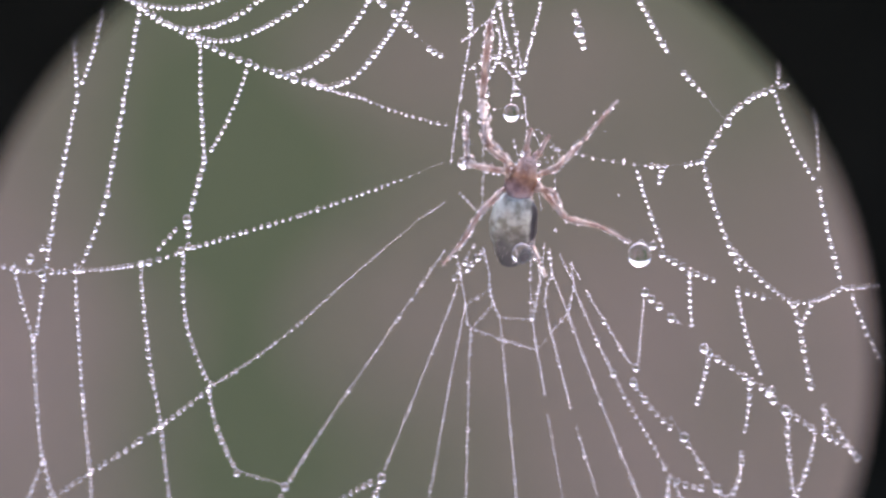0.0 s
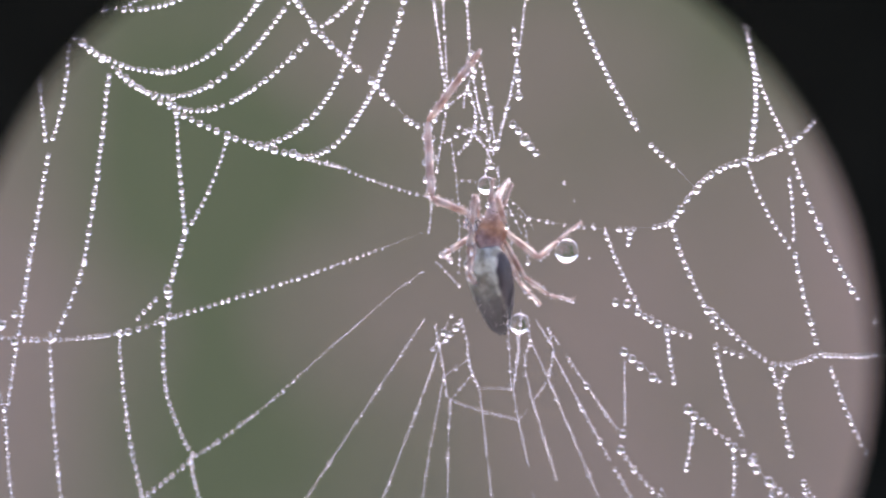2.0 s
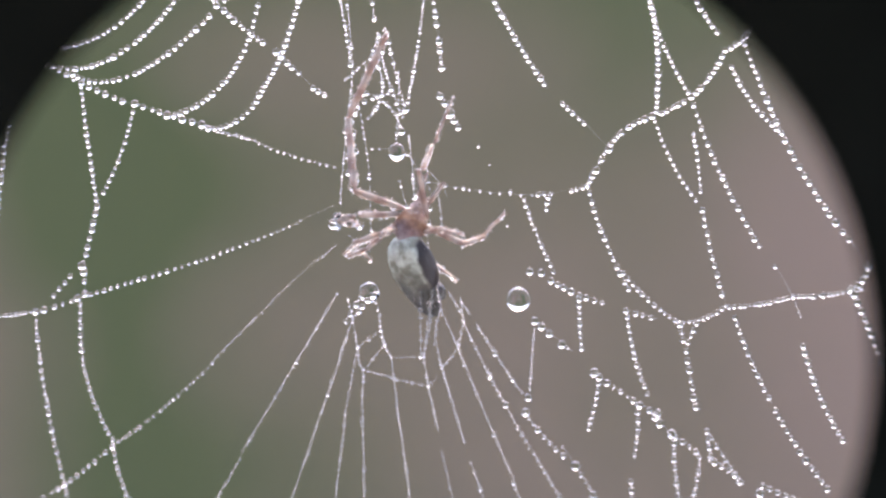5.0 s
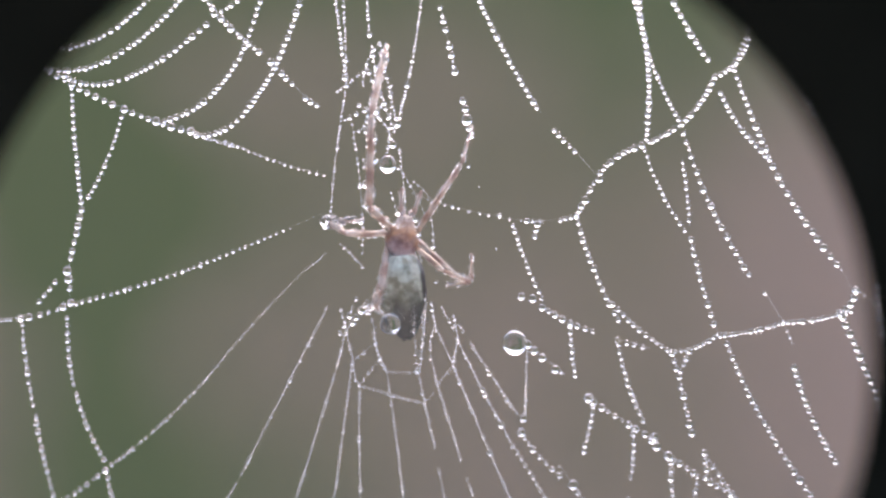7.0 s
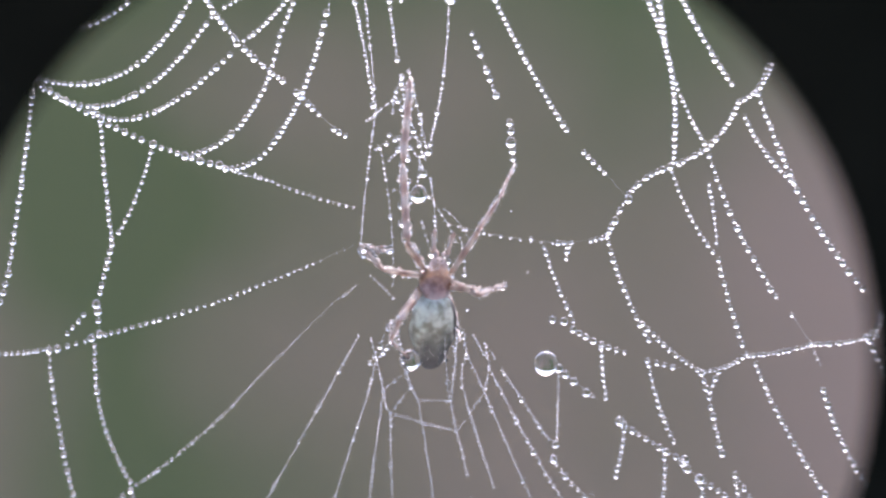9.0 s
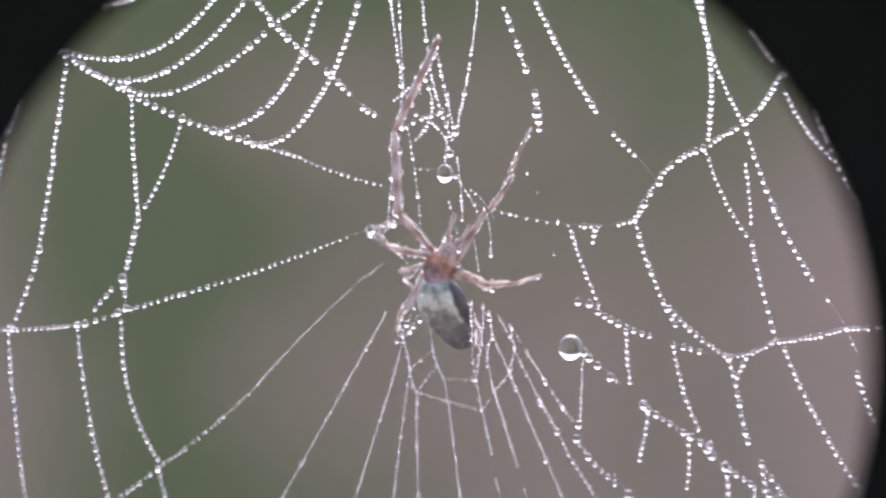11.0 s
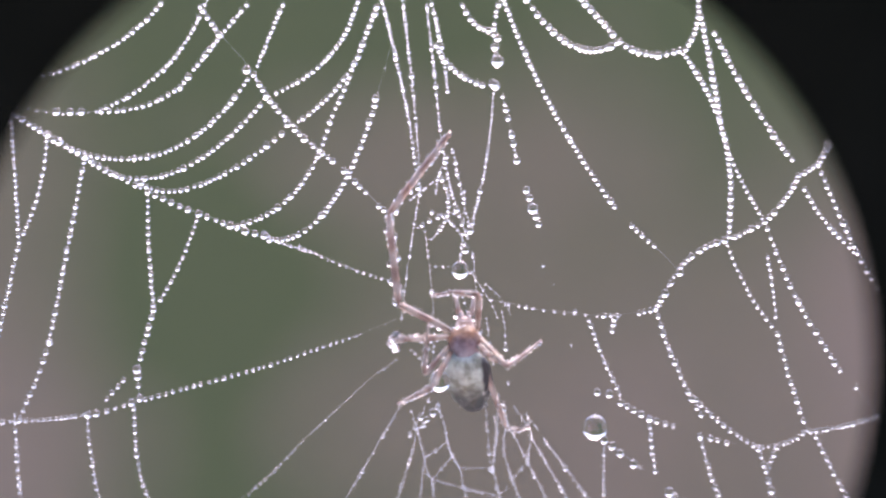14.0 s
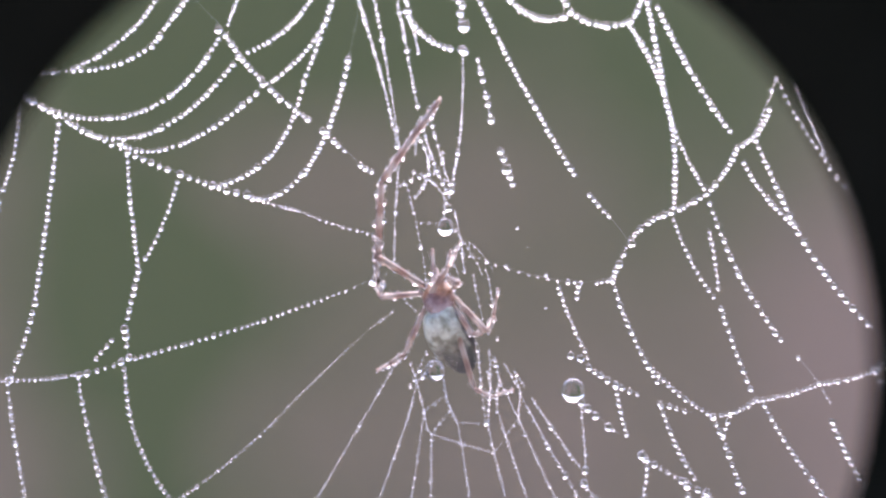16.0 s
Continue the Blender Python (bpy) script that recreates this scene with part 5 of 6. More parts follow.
def body_skin(name, tones, dots, rough, flank=None, leaf_mark=False):
    """Body tones that run along the body's own length (z), with speckles and fine hairs' relief."""
    m, n, link, shader = material(name)
    place = n.new("ShaderNodeTexCoord")
    parts = n.new("ShaderNodeSeparateXYZ")
    link.new(place.outputs["Object"], parts.inputs["Vector"])
    wander = n.new("ShaderNodeTexNoise")
    wander.inputs["Scale"].default_value, wander.inputs["Detail"].default_value = 1400, 3
    link.new(place.outputs["Object"], wander.inputs["Vector"])
    shift = n.new("ShaderNodeMath")
    shift.operation = "MULTIPLY_ADD"
    shift.inputs[1].default_value = 0.0011
    link.new(wander.outputs["Fac"], shift.inputs[0])
    link.new(parts.outputs["Z"], shift.inputs[2])
    span = n.new("ShaderNodeMapRange")
    span.inputs["From Min"].default_value, span.inputs["From Max"].default_value = 0.0005, tones[-1][0] + 0.0005
    link.new(shift.outputs["Value"], span.inputs["Value"])
    ramp = n.new("ShaderNodeValToRGB")
    while len(ramp.color_ramp.elements) < len(tones):
        ramp.color_ramp.elements.new(0.5)
    for e, (where, tone) in zip(ramp.color_ramp.elements, tones):
        e.position, e.color = where / tones[-1][0], (*tone, 1)
    link.new(span.outputs["Result"], ramp.inputs["Fac"])
    spot_tex = n.new("ShaderNodeTexNoise")
    spot_tex.inputs["Scale"].default_value, spot_tex.inputs["Detail"].default_value = 2000, 4
    link.new(place.outputs["Object"], spot_tex.inputs["Vector"])
    spots = n.new("ShaderNodeValToRGB")
    spots.color_ramp.elements[0].position, spots.color_ramp.elements[1].position = 0.40, 0.62
    spots.color_ramp.elements[0].color, spots.color_ramp.elements[1].color = (*dots, 1), (1, 1, 1, 1)
    link.new(spot_tex.outputs["Fac"], spots.inputs["Fac"])
    mix = n.new("ShaderNodeMix")
    mix.data_type, mix.blend_type = "RGBA", "MULTIPLY"
    mix.inputs["Factor"].default_value = 0.8
    link.new(ramp.outputs["Color"], mix.inputs["A"])
    link.new(spots.outputs["Color"], mix.inputs["B"])
    last = mix.outputs["Result"]
    if flank:
        edge = n.new("ShaderNodeMath")
        edge.operation = "MULTIPLY_ADD"
        edge.inputs[1].default_value = 0.00030
        link.new(wander.outputs["Fac"], edge.inputs[0])
        link.new(parts.outputs["X"], edge.inputs[2])
        band = n.new("ShaderNodeMapRange")
        band.inputs["From Min"].default_value, band.inputs["From Max"].default_value = -0.00056, -0.00070
        link.new(edge.outputs["Value"], band.inputs["Value"])
        dark = n.new("ShaderNodeMix")
        dark.data_type = "RGBA"
        dark.inputs["B"].default_value = (*flank, 1)
        link.new(band.outputs["Result"], dark.inputs["Factor"])
        link.new(last, dark.inputs["A"])
        last = dark.outputs["Result"]
    if leaf_mark:
        # a dark leaf-shaped mark down the hind half of the back, with paler cross bands, and faint stripes ahead of it
        side = n.new("ShaderNodeMath")
        side.operation = "ABSOLUTE"
        link.new(parts.outputs["X"], side.inputs[0])
        waver = n.new("ShaderNodeMath")
        waver.operation = "MULTIPLY_ADD"
        waver.inputs[1].default_value = 0.00045
        link.new(spot_tex.outputs["Fac"], waver.inputs[0])
        link.new(side.outputs["Value"], waver.inputs[2])
        line = n.new("ShaderNodeValToRGB")
        for where, tone in ((0.10, 0.72), (0.40, 0.80), (0.58, 1.0), (0.68, 0.9), (0.78, 0.0)):
            line.color_ramp.elements.new(where).color = (tone, tone, tone, 1)
        line.color_ramp.elements.remove(line.color_ramp.elements[0])
        line.color_ramp.elements.remove(line.color_ramp.elements[-1])
        reach = n.new("ShaderNodeMapRange")
        reach.inputs["From Max"].default_value = 0.00125
        link.new(waver.outputs["Value"], reach.inputs["Value"])
        link.new(reach.outputs["Result"], line.inputs["Fac"])
        aft = n.new("ShaderNodeMapRange")
        aft.inputs["From Min"].default_value, aft.inputs["From Max"].default_value = 0.0017, 0.0027
        aft.inputs["To Min"].default_value, aft.inputs["To Max"].default_value = 0.06, 0.86
        link.new(shift.outputs["Value"], aft.inputs["Value"])
        depth = n.new("ShaderNodeMath")
        depth.operation = "MULTIPLY"
        link.new(line.outputs["Color"], depth.inputs[0])
        link.new(aft.outputs["Result"], depth.inputs[1])
        stripe = n.new("ShaderNodeMix")
        stripe.data_type = "RGBA"
        stripe.inputs["B"].default_value = (0.045, 0.047, 0.038, 1)
        link.new(depth.outputs["Value"], stripe.inputs["Factor"])
        link.new(last, stripe.inputs["A"])
        last = stripe.outputs["Result"]
    link.new(last, shader.inputs["Base Color"])
    bump = n.new("ShaderNodeBump")
    bump.inputs["Strength"].default_value, bump.inputs["Distance"].default_value = 0.5, 0.00008
    link.new(spot_tex.outputs["Fac"], bump.inputs["Height"])
    link.new(bump.outputs["Normal"], shader.inputs["Normal"])
    shader.inputs["Roughness"].default_value = rough
    shader.inputs["Subsurface Weight"].default_value = 0.25
    shader.inputs["Subsurface Radius"].default_value = (0.0006, 0.0003, 0.0002)
    shader.inputs["Coat Weight"].default_value = 0.18
    shader.inputs["Coat Roughness"].default_value = 0.15
    return m


# the palest front tones hold the sky's reflection on wet skin, painted in
ABDOMEN_SKIN = body_skin("abdomen_skin", [(0.0, (0.62, 0.71, 0.65)), (0.0006, (0.60, 0.65, 0.56)), (0.0012, (0.46, 0.49, 0.40)), (0.0021, (0.35, 0.36, 0.29)), (0.0028, (0.17, 0.165, 0.135)),
                                          (0.0034, (0.06, 0.055, 0.045)), (0.0038, (0.03, 0.026, 0.022))], (0.30, 0.27, 0.20), 0.42, (0.035, 0.03, 0.03), True)
CARAPACE_SKIN = body_skin("carapace_skin", [(0.0, (0.55, 0.47, 0.48)), (0.0005, (0.34, 0.23, 0.22)), (0.0009, (0.52, 0.29, 0.16)), (0.0013, (0.58, 0.36, 0.23)), (0.0020, (0.66, 0.54, 0.48))], (0.42, 0.34, 0.32), 0.3)


def leg_skin():
    """Pale, half clear skin with orange-brown bands along the leg (z) and a fine dark mottle."""
    m, n, link, shader = material("leg_skin")
    place = n.new("ShaderNodeTexCoord")
    parts = n.new("ShaderNodeSeparateXYZ")
    link.new(place.outputs["Object"], parts.inputs["Vector"])
    patch = n.new("ShaderNodeTexNoise")
    patch.inputs["Scale"].default_value, patch.inputs["Detail"].default_value = 1900, 2
    link.new(place.outputs["Object"], patch.inputs["Vector"])
    ride = n.new("ShaderNodeMath")
    ride.operation = "MULTIPLY_ADD"
    ride.inputs[1].default_value = 0.0008
    link.new(patch.outputs["Fac"], ride.inputs[0])
    link.new(parts.outputs["Z"], ride.inputs[2])
    beat = n.new("ShaderNodeMath")
    beat.operation = "MULTIPLY"
    beat.inputs[1].default_value = 4300
    link.new(ride.outputs["Value"], beat.inputs[0])
    wave = n.new("ShaderNodeMath")
    wave.operation = "SINE"
    link.new(beat.outputs["Value"], wave.inputs[0])
    ramp = n.new("ShaderNodeValToRGB")
    span = n.new("ShaderNodeMapRange")
    span.inputs["From Min"].default_value, span.inputs["From Max"].default_value = -1, 1
    link.new(wave.outputs["Value"], span.inputs["Value"])
    tones = ((0.0, (0.70, 0.59, 0.51)), (0.45, (0.62, 0.46, 0.36)), (0.75, (0.50, 0.32, 0.23)), (1.0, (0.40, 0.25, 0.19)))
    while len(ramp.color_ramp.elements) < len(tones):
        ramp.color_ramp.elements.new(0.5)
    for e, (where, tone) in zip(ramp.color_ramp.elements, tones):
        e.position, e.color = where, (*tone, 1)
    link.new(span.outputs["Result"], ramp.inputs["Fac"])
    link.new(ramp.outputs["Color"], shader.inputs["Base Color"])
    grain = n.new("ShaderNodeTexNoise")
    grain.inputs["Scale"].default_value, grain.inputs["Detail"].default_value = 7000, 3
    link.new(place.outputs["Object"], grain.inputs["Vector"])
    bump = n.new("ShaderNodeBump")
    bump.inputs["Strength"].default_value, bump.inputs["Distance"].default_value = 0.5, 0.00006
    link.new(grain.outputs["Fac"], bump.inputs["Height"])
    link.new(bump.outputs["Normal"], shader.inputs["Normal"])
    shader.inputs["Roughness"].default_value = 0.3
    shader.inputs["Transmission Weight"].default_value = 0.5
    shader.inputs["IOR"].default_value = 1.36
    shader.inputs["Coat Weight"].default_value = 0.7
    shader.inputs["Coat Roughness"].default_value = 0.12
    return m


LEG_SKIN = leg_skin()
HAIR = mottled("pale_hair", (0.62, 0.58, 0.54), (0.80, 0.76, 0.72), 2500, 0.5)
EYE_SHINE = mottled("eye_black", (0.008, 0.006, 0.006), (0.015, 0.01, 0.01), 5000, 0.1)


def turned(name, profile, mat, flat, ring=28, bend=0.0, lumps=0.03):
    """A body lathed round z from (z, radius) pairs, flattened front to back; millimetres."""
    zs, rs = [p[0] for p in profile], [p[1] for p in profile]
    verts, faces, rows = [], [], 30
    for i in range(rows + 1):
        z = zs[0] + (zs[-1] - zs[0]) * (0.5 - 0.5 * math.cos(math.pi * i / rows))
        r = float(np.interp(z, zs, rs)) if 0 < i < rows else 0.004
        for k in range(ring):
            a = 2 * math.pi * k / ring
            lump = 1 + lumps * (noise.noise(Vector((2 * math.cos(a), 2 * math.sin(a), z)) * 1.3) + 0.5 * noise.noise(Vector((5 * math.cos(a), 5 * math.sin(a), 3 * z))))
            verts.append((r * lump * math.cos(a) * MM, (r * flat * lump * math.sin(a) - bend * math.sin(math.pi * i / rows)) * MM, z * MM))
        if i:
            b = i * ring
            faces += [(b - ring + k, b - ring + (k + 1) % ring, b + (k + 1) % ring, b + k) for k in range(ring)]
    faces.append(tuple(range(ring))[::-1])
    faces.append(tuple(rows * ring + k for k in range(ring)))
    return raw_part(name, verts, faces, mat, spider)


def rounded(knots):
    """Smooth (z, radius) pairs through an outline's main knots."""
    z, r = zip(*knots)
    fine = np.linspace(z[0], z[-1], 60)
    line = np.interp(fine, z, r)
    for _ in range(6):
        line[1:-1] = (line[:-2] + 2 * line[1:-1] + line[2:]) / 4
    return list(zip(fine, line))


abdomen = turned("abdomen", rounded([(-0.12, 0.52), (0.2, 0.88), (0.8, 1.08), (1.5, 1.13), (2.2, 1.04), (2.9, 0.82), (3.5, 0.62), (3.9, 0.46), (4.1, 0.28), (4.15, 0.0)]), ABDOMEN_SKIN, 0.76, ring=40, bend=0.12, lumps=0.07)
tagged(abdomen, "green-grey speckled abdomen, black at its tip")


def fur(parent, knots, flat, count, reach, seed):
    """Fine pale hairs that stand off a lathed body, pointing to its end."""
    chance = random.Random(seed)
    zs, rs = zip(*knots)
    verts, faces = [], []
    for _ in range(count):
        a, z = chance.uniform(0, 6.283), chance.uniform(zs[0], zs[-1])
        r, c, s = float(np.interp(z, zs, rs)) * 0.97, math.cos(a), math.sin(a) * flat
        far, w = reach * chance.uniform(0.5, 1.2), 0.012
        foot, tip = np.array((r * c, r * s - 0.1, z)), np.array(((r + far) * c, (r + far) * s - 0.1, z + 0.8 * far))
        side = np.array((-s * w, c * w, 0))
        b = len(verts)
        verts += [(foot - side) * MM, (foot + side) * MM, (foot + np.array((0, 0, 2 * w))) * MM, tip * MM]
        faces += [(b, b + 1, b + 3), (b + 1, b + 2, b + 3), (b + 2, b, b + 3)]
    return tagged(raw_part("hairs", verts, faces, HAIR, parent, "fine pale hairs"), kind="stuff")


fur(abdomen, ((0.2, 0.80), (0.8, 0.94), (1.5, 0.99), (2.2, 0.95), (2.9, 0.79), (3.5, 0.54)), 0.76, 150, 0.18, 8)


def clinging(parent, knots, flat, places, seed):
    """Small drops that cling to a lathed body: (from z, to z, count, smallest, largest radius) in millimetres."""
    chance = random.Random(seed)
    zs, rs = zip(*knots)
    drops_v, drops_f = [], []
    for low, high, count, small, large in places:
        for _ in range(count):
            a, z, size = chance.uniform(0, 6.283), chance.uniform(low, high), chance.uniform(small, large)
            r = float(np.interp(z, zs, rs)) + 0.5 * size
            base = len(drops_v)
            drops_v += list((MID_V * size + np.array((r * math.cos(a), r * flat * math.sin(a) - 0.1, z))) * MM)
            drops_f += [tuple(base + q for q in f) for f in MID_F]
    return tagged(raw_part("body_dew", drops_v, drops_f, WATER, parent, "small clear drops clinging to the body"), kind="stuff")


clinging(abdomen, ((0.2, 0.80), (0.8, 0.94), (1.5, 0.99), (2.2, 0.95), (2.9, 0.79), (3.5, 0.54)), 0.76, ((0.1, 3.5, 26, 0.03, 0.07), (0.3, 3.2, 7, 0.08, 0.13)), 31)
carapace = turned("carapace", rounded([(-0.1, 0.32), (0.2, 0.62), (0.7, 0.80), (1.1, 0.70), (1.5, 0.46), (1.85, 0.38), (2.0, 0.22)]), CARAPACE_SKIN, 0.62)
tagged(carapace, "orange-brown glossy carapace")
clinging(carapace, ((-0.1, 0.32), (0.2, 0.62), (0.7, 0.80), (1.1, 0.70), (1.5, 0.46), (1.85, 0.38), (2.4, 0.30)), 0.62, ((0.0, 2.4, 16, 0.03, 0.07), (1.2, 2.5, 12, 0.07, 0.13)), 32)


def bulb(name, x, y, z, r, stretch, mat, parent, level=2):
    bm = bmesh.new()
    bmesh.ops.create_icosphere(bm, subdivisions=level, radius=r * MM)
    for v in bm.verts:
        v.co.x, v.co.y, v.co.z = v.co.x + x * MM, v.co.y + y * MM, v.co.z * stretch + z * MM
    return part(name, bm, mat, parent)


for x, z in ((-0.09, 1.76), (0.09, 1.76), (-0.12, 1.61), (0.12, 1.61), (-0.24, 1.70), (0.24, 1.70), (-0.27, 1.55), (0.27, 1.55)):
    bulb("eye", x, -0.22 if abs(x) < 0.2 else -0.16, z, 0.042, 1.0, EYE_SHINE, carapace)
for x in (-0.17, 0.17):
    bulb("fang_base", x, -0.05, 2.05, 0.14, 1.9, CARAPACE_SKIN, carapace)
for x in (-0.13, 0.13):
    bulb("spinneret", x, 0.0, 4.06, 0.10, 1.3, ABDOMEN_SKIN, abdomen)


def limb(name, long, thick_a, thick_b, beads, seed, parent=None, clump=False):
    """A leg segment along z with a swollen middle, rounded joints, bristles and clinging dew; millimetres."""
    chance = random.Random(seed)
    verts, faces, ring, rows = [], [], 10, 14
    for i in range(rows + 1):
        u = i / rows
        r = (thick_a + (thick_b - thick_a) * u) * (1 + 0.22 * math.sin(math.pi * u)) * 0.5
        r *= 0.55 if i in (0, rows) else 1.0
        for k in range(ring):
            a = 2 * math.pi * k / ring
            verts.append((r * math.cos(a) * MM, r * math.sin(a) * MM, long * u * MM))
        if i:
            b = i * ring
            faces += [(b - ring + k, b - ring + (k + 1) % ring, b + (k + 1) % ring, b + k) for k in range(ring)]
    faces += [tuple(range(ring))[::-1], tuple(rows * ring + k for k in range(ring))]
    for _ in range(int(20 * long)):
        a, z = chance.uniform(0, 6.283), chance.uniform(0.05, 0.95) * long
        r = 0.45 * (thick_a + (thick_b - thick_a) * z / long)
        b = len(verts)
        c, s = math.cos(a), math.sin(a)
        verts += [(r * c * MM, r * s * MM, (z - 0.02) * MM), (r * c * MM, r * s * MM, (z + 0.02) * MM), ((r + 0.16) * c * MM, (r + 0.16) * s * MM, (z + 0.14) * MM)]
        faces.append((b, b + 1, b + 2))
    piece = raw_part(name, verts, faces, LEG_SKIN, parent or spider)
    drops_v, drops_f, z = [], [], 0.06
    while beads and z < long:
        a = chance.uniform(0, 6.283)
        size = beads * (chance.uniform(0.35, 0.8) if chance.random() < 0.7 else chance.uniform(0.9, 1.4)) * 0.5
        r = 0.5 * (thick_a + (thick_b - thick_a) * z / long) + 0.4 * size
        base = len(drops_v)
        drops_v += list((BALL_V * size + np.array((r * math.cos(a), r * math.sin(a), z))) * MM)
        drops_f += [tuple(base + q for q in f) for f in BALL_F]
        z += chance.uniform(0.4, 1.3) * beads * (0.32 if beads > 0.15 else 0.5)
    if drops_v:
        tagged(raw_part("leg_dew", drops_v, drops_f, WATER, piece, "fine dew drops clinging to the leg"), kind="stuff")
    if clump:
        drops_v, drops_f = [], []
        for _ in range(15):
            a, size = chance.uniform(0, 6.283), chance.uniform(0.10, 0.24)
            r = chance.uniform(0.10, 0.32)
            base = len(drops_v)
            drops_v += list((BALL_V * size + np.array((r * math.cos(a), r * math.sin(a), long * chance.uniform(0.72, 1.05)))) * MM)
            drops_f += [tuple(base + q for q in f) for f in BALL_F]
        tagged(raw_part("dew_clump", drops_v, drops_f, WATER, piece, "clump of dew drops round the joint"), kind="stuff")
    return piece


for x, lean in ((-0.28, -8), (0.28, 8)):
    palp = limb("palp", 1.25, 0.18, 0.14, 0.12, 77, carapace)
    palp.matrix_basis = Matrix.Translation(Vector((x, 0, 2.0)) * MM) @ Euler((radians(8), radians(lean), 0)).to_matrix().to_4x4()


def steady(rows):
    """Rows with a halfway row wherever a thing turns far from one to the next."""
    made = [rows[0]]
    for t, m in rows[1:]:
        last_t, last = made[-1]
        apart = last.to_quaternion().rotation_difference(m.to_quaternion()).angle
        apart = min(apart, 2 * math.pi - apart)
        cuts = int(apart / radians(70)) + 1
        for c in range(1, cuts):
            f = c / cuts
            q = last.to_quaternion()
            p = m.to_quaternion()
            p.make_compatible(q)
            made.append((last_t + (t - last_t) * f, Matrix.LocRotScale(last.translation.lerp(m.translation, f), q.slerp(p, f), None)))
        made.append((t, m))
    return made


def aimed(origin, way):
    """A pose at origin whose z axis runs along way and whose back faces the lens."""
    z = way.normalized()
    y = (Vector((0, 1, 0)) - z * z.y).normalized()
    x = y.cross(z)
    return Matrix.Translation(origin) @ Matrix((x, y, z)).transposed().to_4x4()


def along(flat, long):
    """A way across and up, with the depth that the fixed length leaves over."""
    across = min(math.hypot(*flat), long)
    f = across / max(math.hypot(*flat), 1e-6)
    return Vector((flat[0] * f, 0, flat[1] * f)), math.sqrt(max(long * long - across * across, 0))


LEGS = {"l1": (-1, 0.55), "l2": (-1, 0.25), "l3": (-1, -0.10), "l4": (-1, -0.45), "r1": (1, 0.55), "r2": (1, 0.25), "r3": (1, -0.10), "r4": (1, -0.45)}
THICK = {"1": (0.25, 0.20, 0.13, 0.06), "2": (0.26, 0.21, 0.14, 0.07), "3": (0.22, 0.17, 0.12, 0.06), "4": (0.24, 0.19, 0.13, 0.06)}


# the abdomen's own roll, that shows its dark flank
ROLL_T, ROLL_DEG = (0, 1, 2, 3, 4, 4.2, 6.3, 8, 9.7, 11.8, 12, 12.5, 13.5, 16), (0, 5, 34, 25, 50, 50, 0, -22, -15, 50, 55, -12, 10, 10)


def spider_moves():
    """Key the body and the chain of three segments in each leg from the stances."""
    body, head_rows, tail_rows, frames = [], [], [], []
    for t, waist, head, tip, legs in STANCES:
        body.append((t, spot(*waist, near=0.9)))
        way, away = along(head, 1.0)
        head_rows.append((t, aimed(Vector(), way + Vector((0, min(away, 0.45), 0)))))
        flat, away = along(tip, 3.70)
        lean = float(np.interp(t, ROLL_T, ROLL_DEG))
        tail_rows.append((t, aimed(Vector((0, 0, 0)), flat + Vector((0, min(away, 3.0), 0))) @ Matrix.Rotation(radians(lean), 4, "Z")))
        frames.append((head_rows[-1][1], legs, t))
    walk(spider, body)
    walk(carapace, steady(head_rows))
    walk(abdomen, steady(tail_rows))
    for name, (side, rise) in LEGS.items():
        bases = [(m @ Vector((side * 0.60 * MM, 0.05 * MM, (0.75 + rise) * MM))) / MM for m, _, _ in frames]
        joints = [[Vector((b.x, 0, b.z))] + [Vector((legs[name][i], 0, legs[name][i + 1])) for i in (0, 2, 4)] for b, (_, legs, _) in zip(bases, frames)]
        longs = [float(np.percentile([(j[s + 1] - j[s]).length for j in joints], 85)) + 0.1 for s in range(3)]
        a, b, c, d = (0.30, 0.32, 0.30, 0.22) if name == "l1" else THICK[name[1]]
        wet = {"l1": 0.24, "l2": 0.24}.get(name, 0.16)
        seed = sum(map(ord, name))
        pieces = [limb("leg_femur", longs[0], a * 0.8, a, wet * 0.7, seed), limb("leg_tibia", longs[1], b, b * 0.85, wet, seed + 1, clump=name == "l2"), limb("leg_foot", longs[2], c, d, wet * 0.9, seed + 2)]
        rows = [[], [], []]
        for base, j, (_, _, t) in zip(bases, joints, frames):
            at = base.copy()
            for s in range(3):
                goal = Vector((j[s + 1].x - at.x, j[s + 1].z - at.z))
                flat, away = along(goal, longs[s])
                toward = 1 if s == 0 and name == "r4" else -1 if (s == 0 or at.y > 0.3) else 1
                way = flat + Vector((0, toward * away, 0))
                rows[s].append((t, aimed(at * MM, way)))
                at = at + way
        for piece, r in zip(pieces, rows):
            walk(piece, steady(r))


def web_moves():
    for thread, a, b in STRANDS:
        rows = []
        old = math.atan2(b[1] - a[1], b[0] - a[0])
        half = Vector(((b[0] - a[0]) / 2, 0, (b[1] - a[1]) / 2))
        for k in range(len(SWAYS)):
            p, q = blown(k, *a), blown(k, *b)
            turn = -((math.atan2(q[1] - p[1], q[0] - p[0]) - old + math.pi) % (2 * math.pi) - math.pi)
            if half.length > 40:
                p, turn, mid = p, 0.0, Vector((p[0] + half.x, 0, p[1] + half.z))
            else:
                mid = Vector(((p[0] + q[0]) / 2, 0, (p[1] + q[1]) / 2))
            spin = Matrix.Rotation(turn, 4, "Y")
            start = mid - spin @ half
            rows.append((SWAYS[k][0], Matrix.Translation(Vector((start.x, deep(*a), start.z)) * MM) @ spin))
        walk(thread, rows)


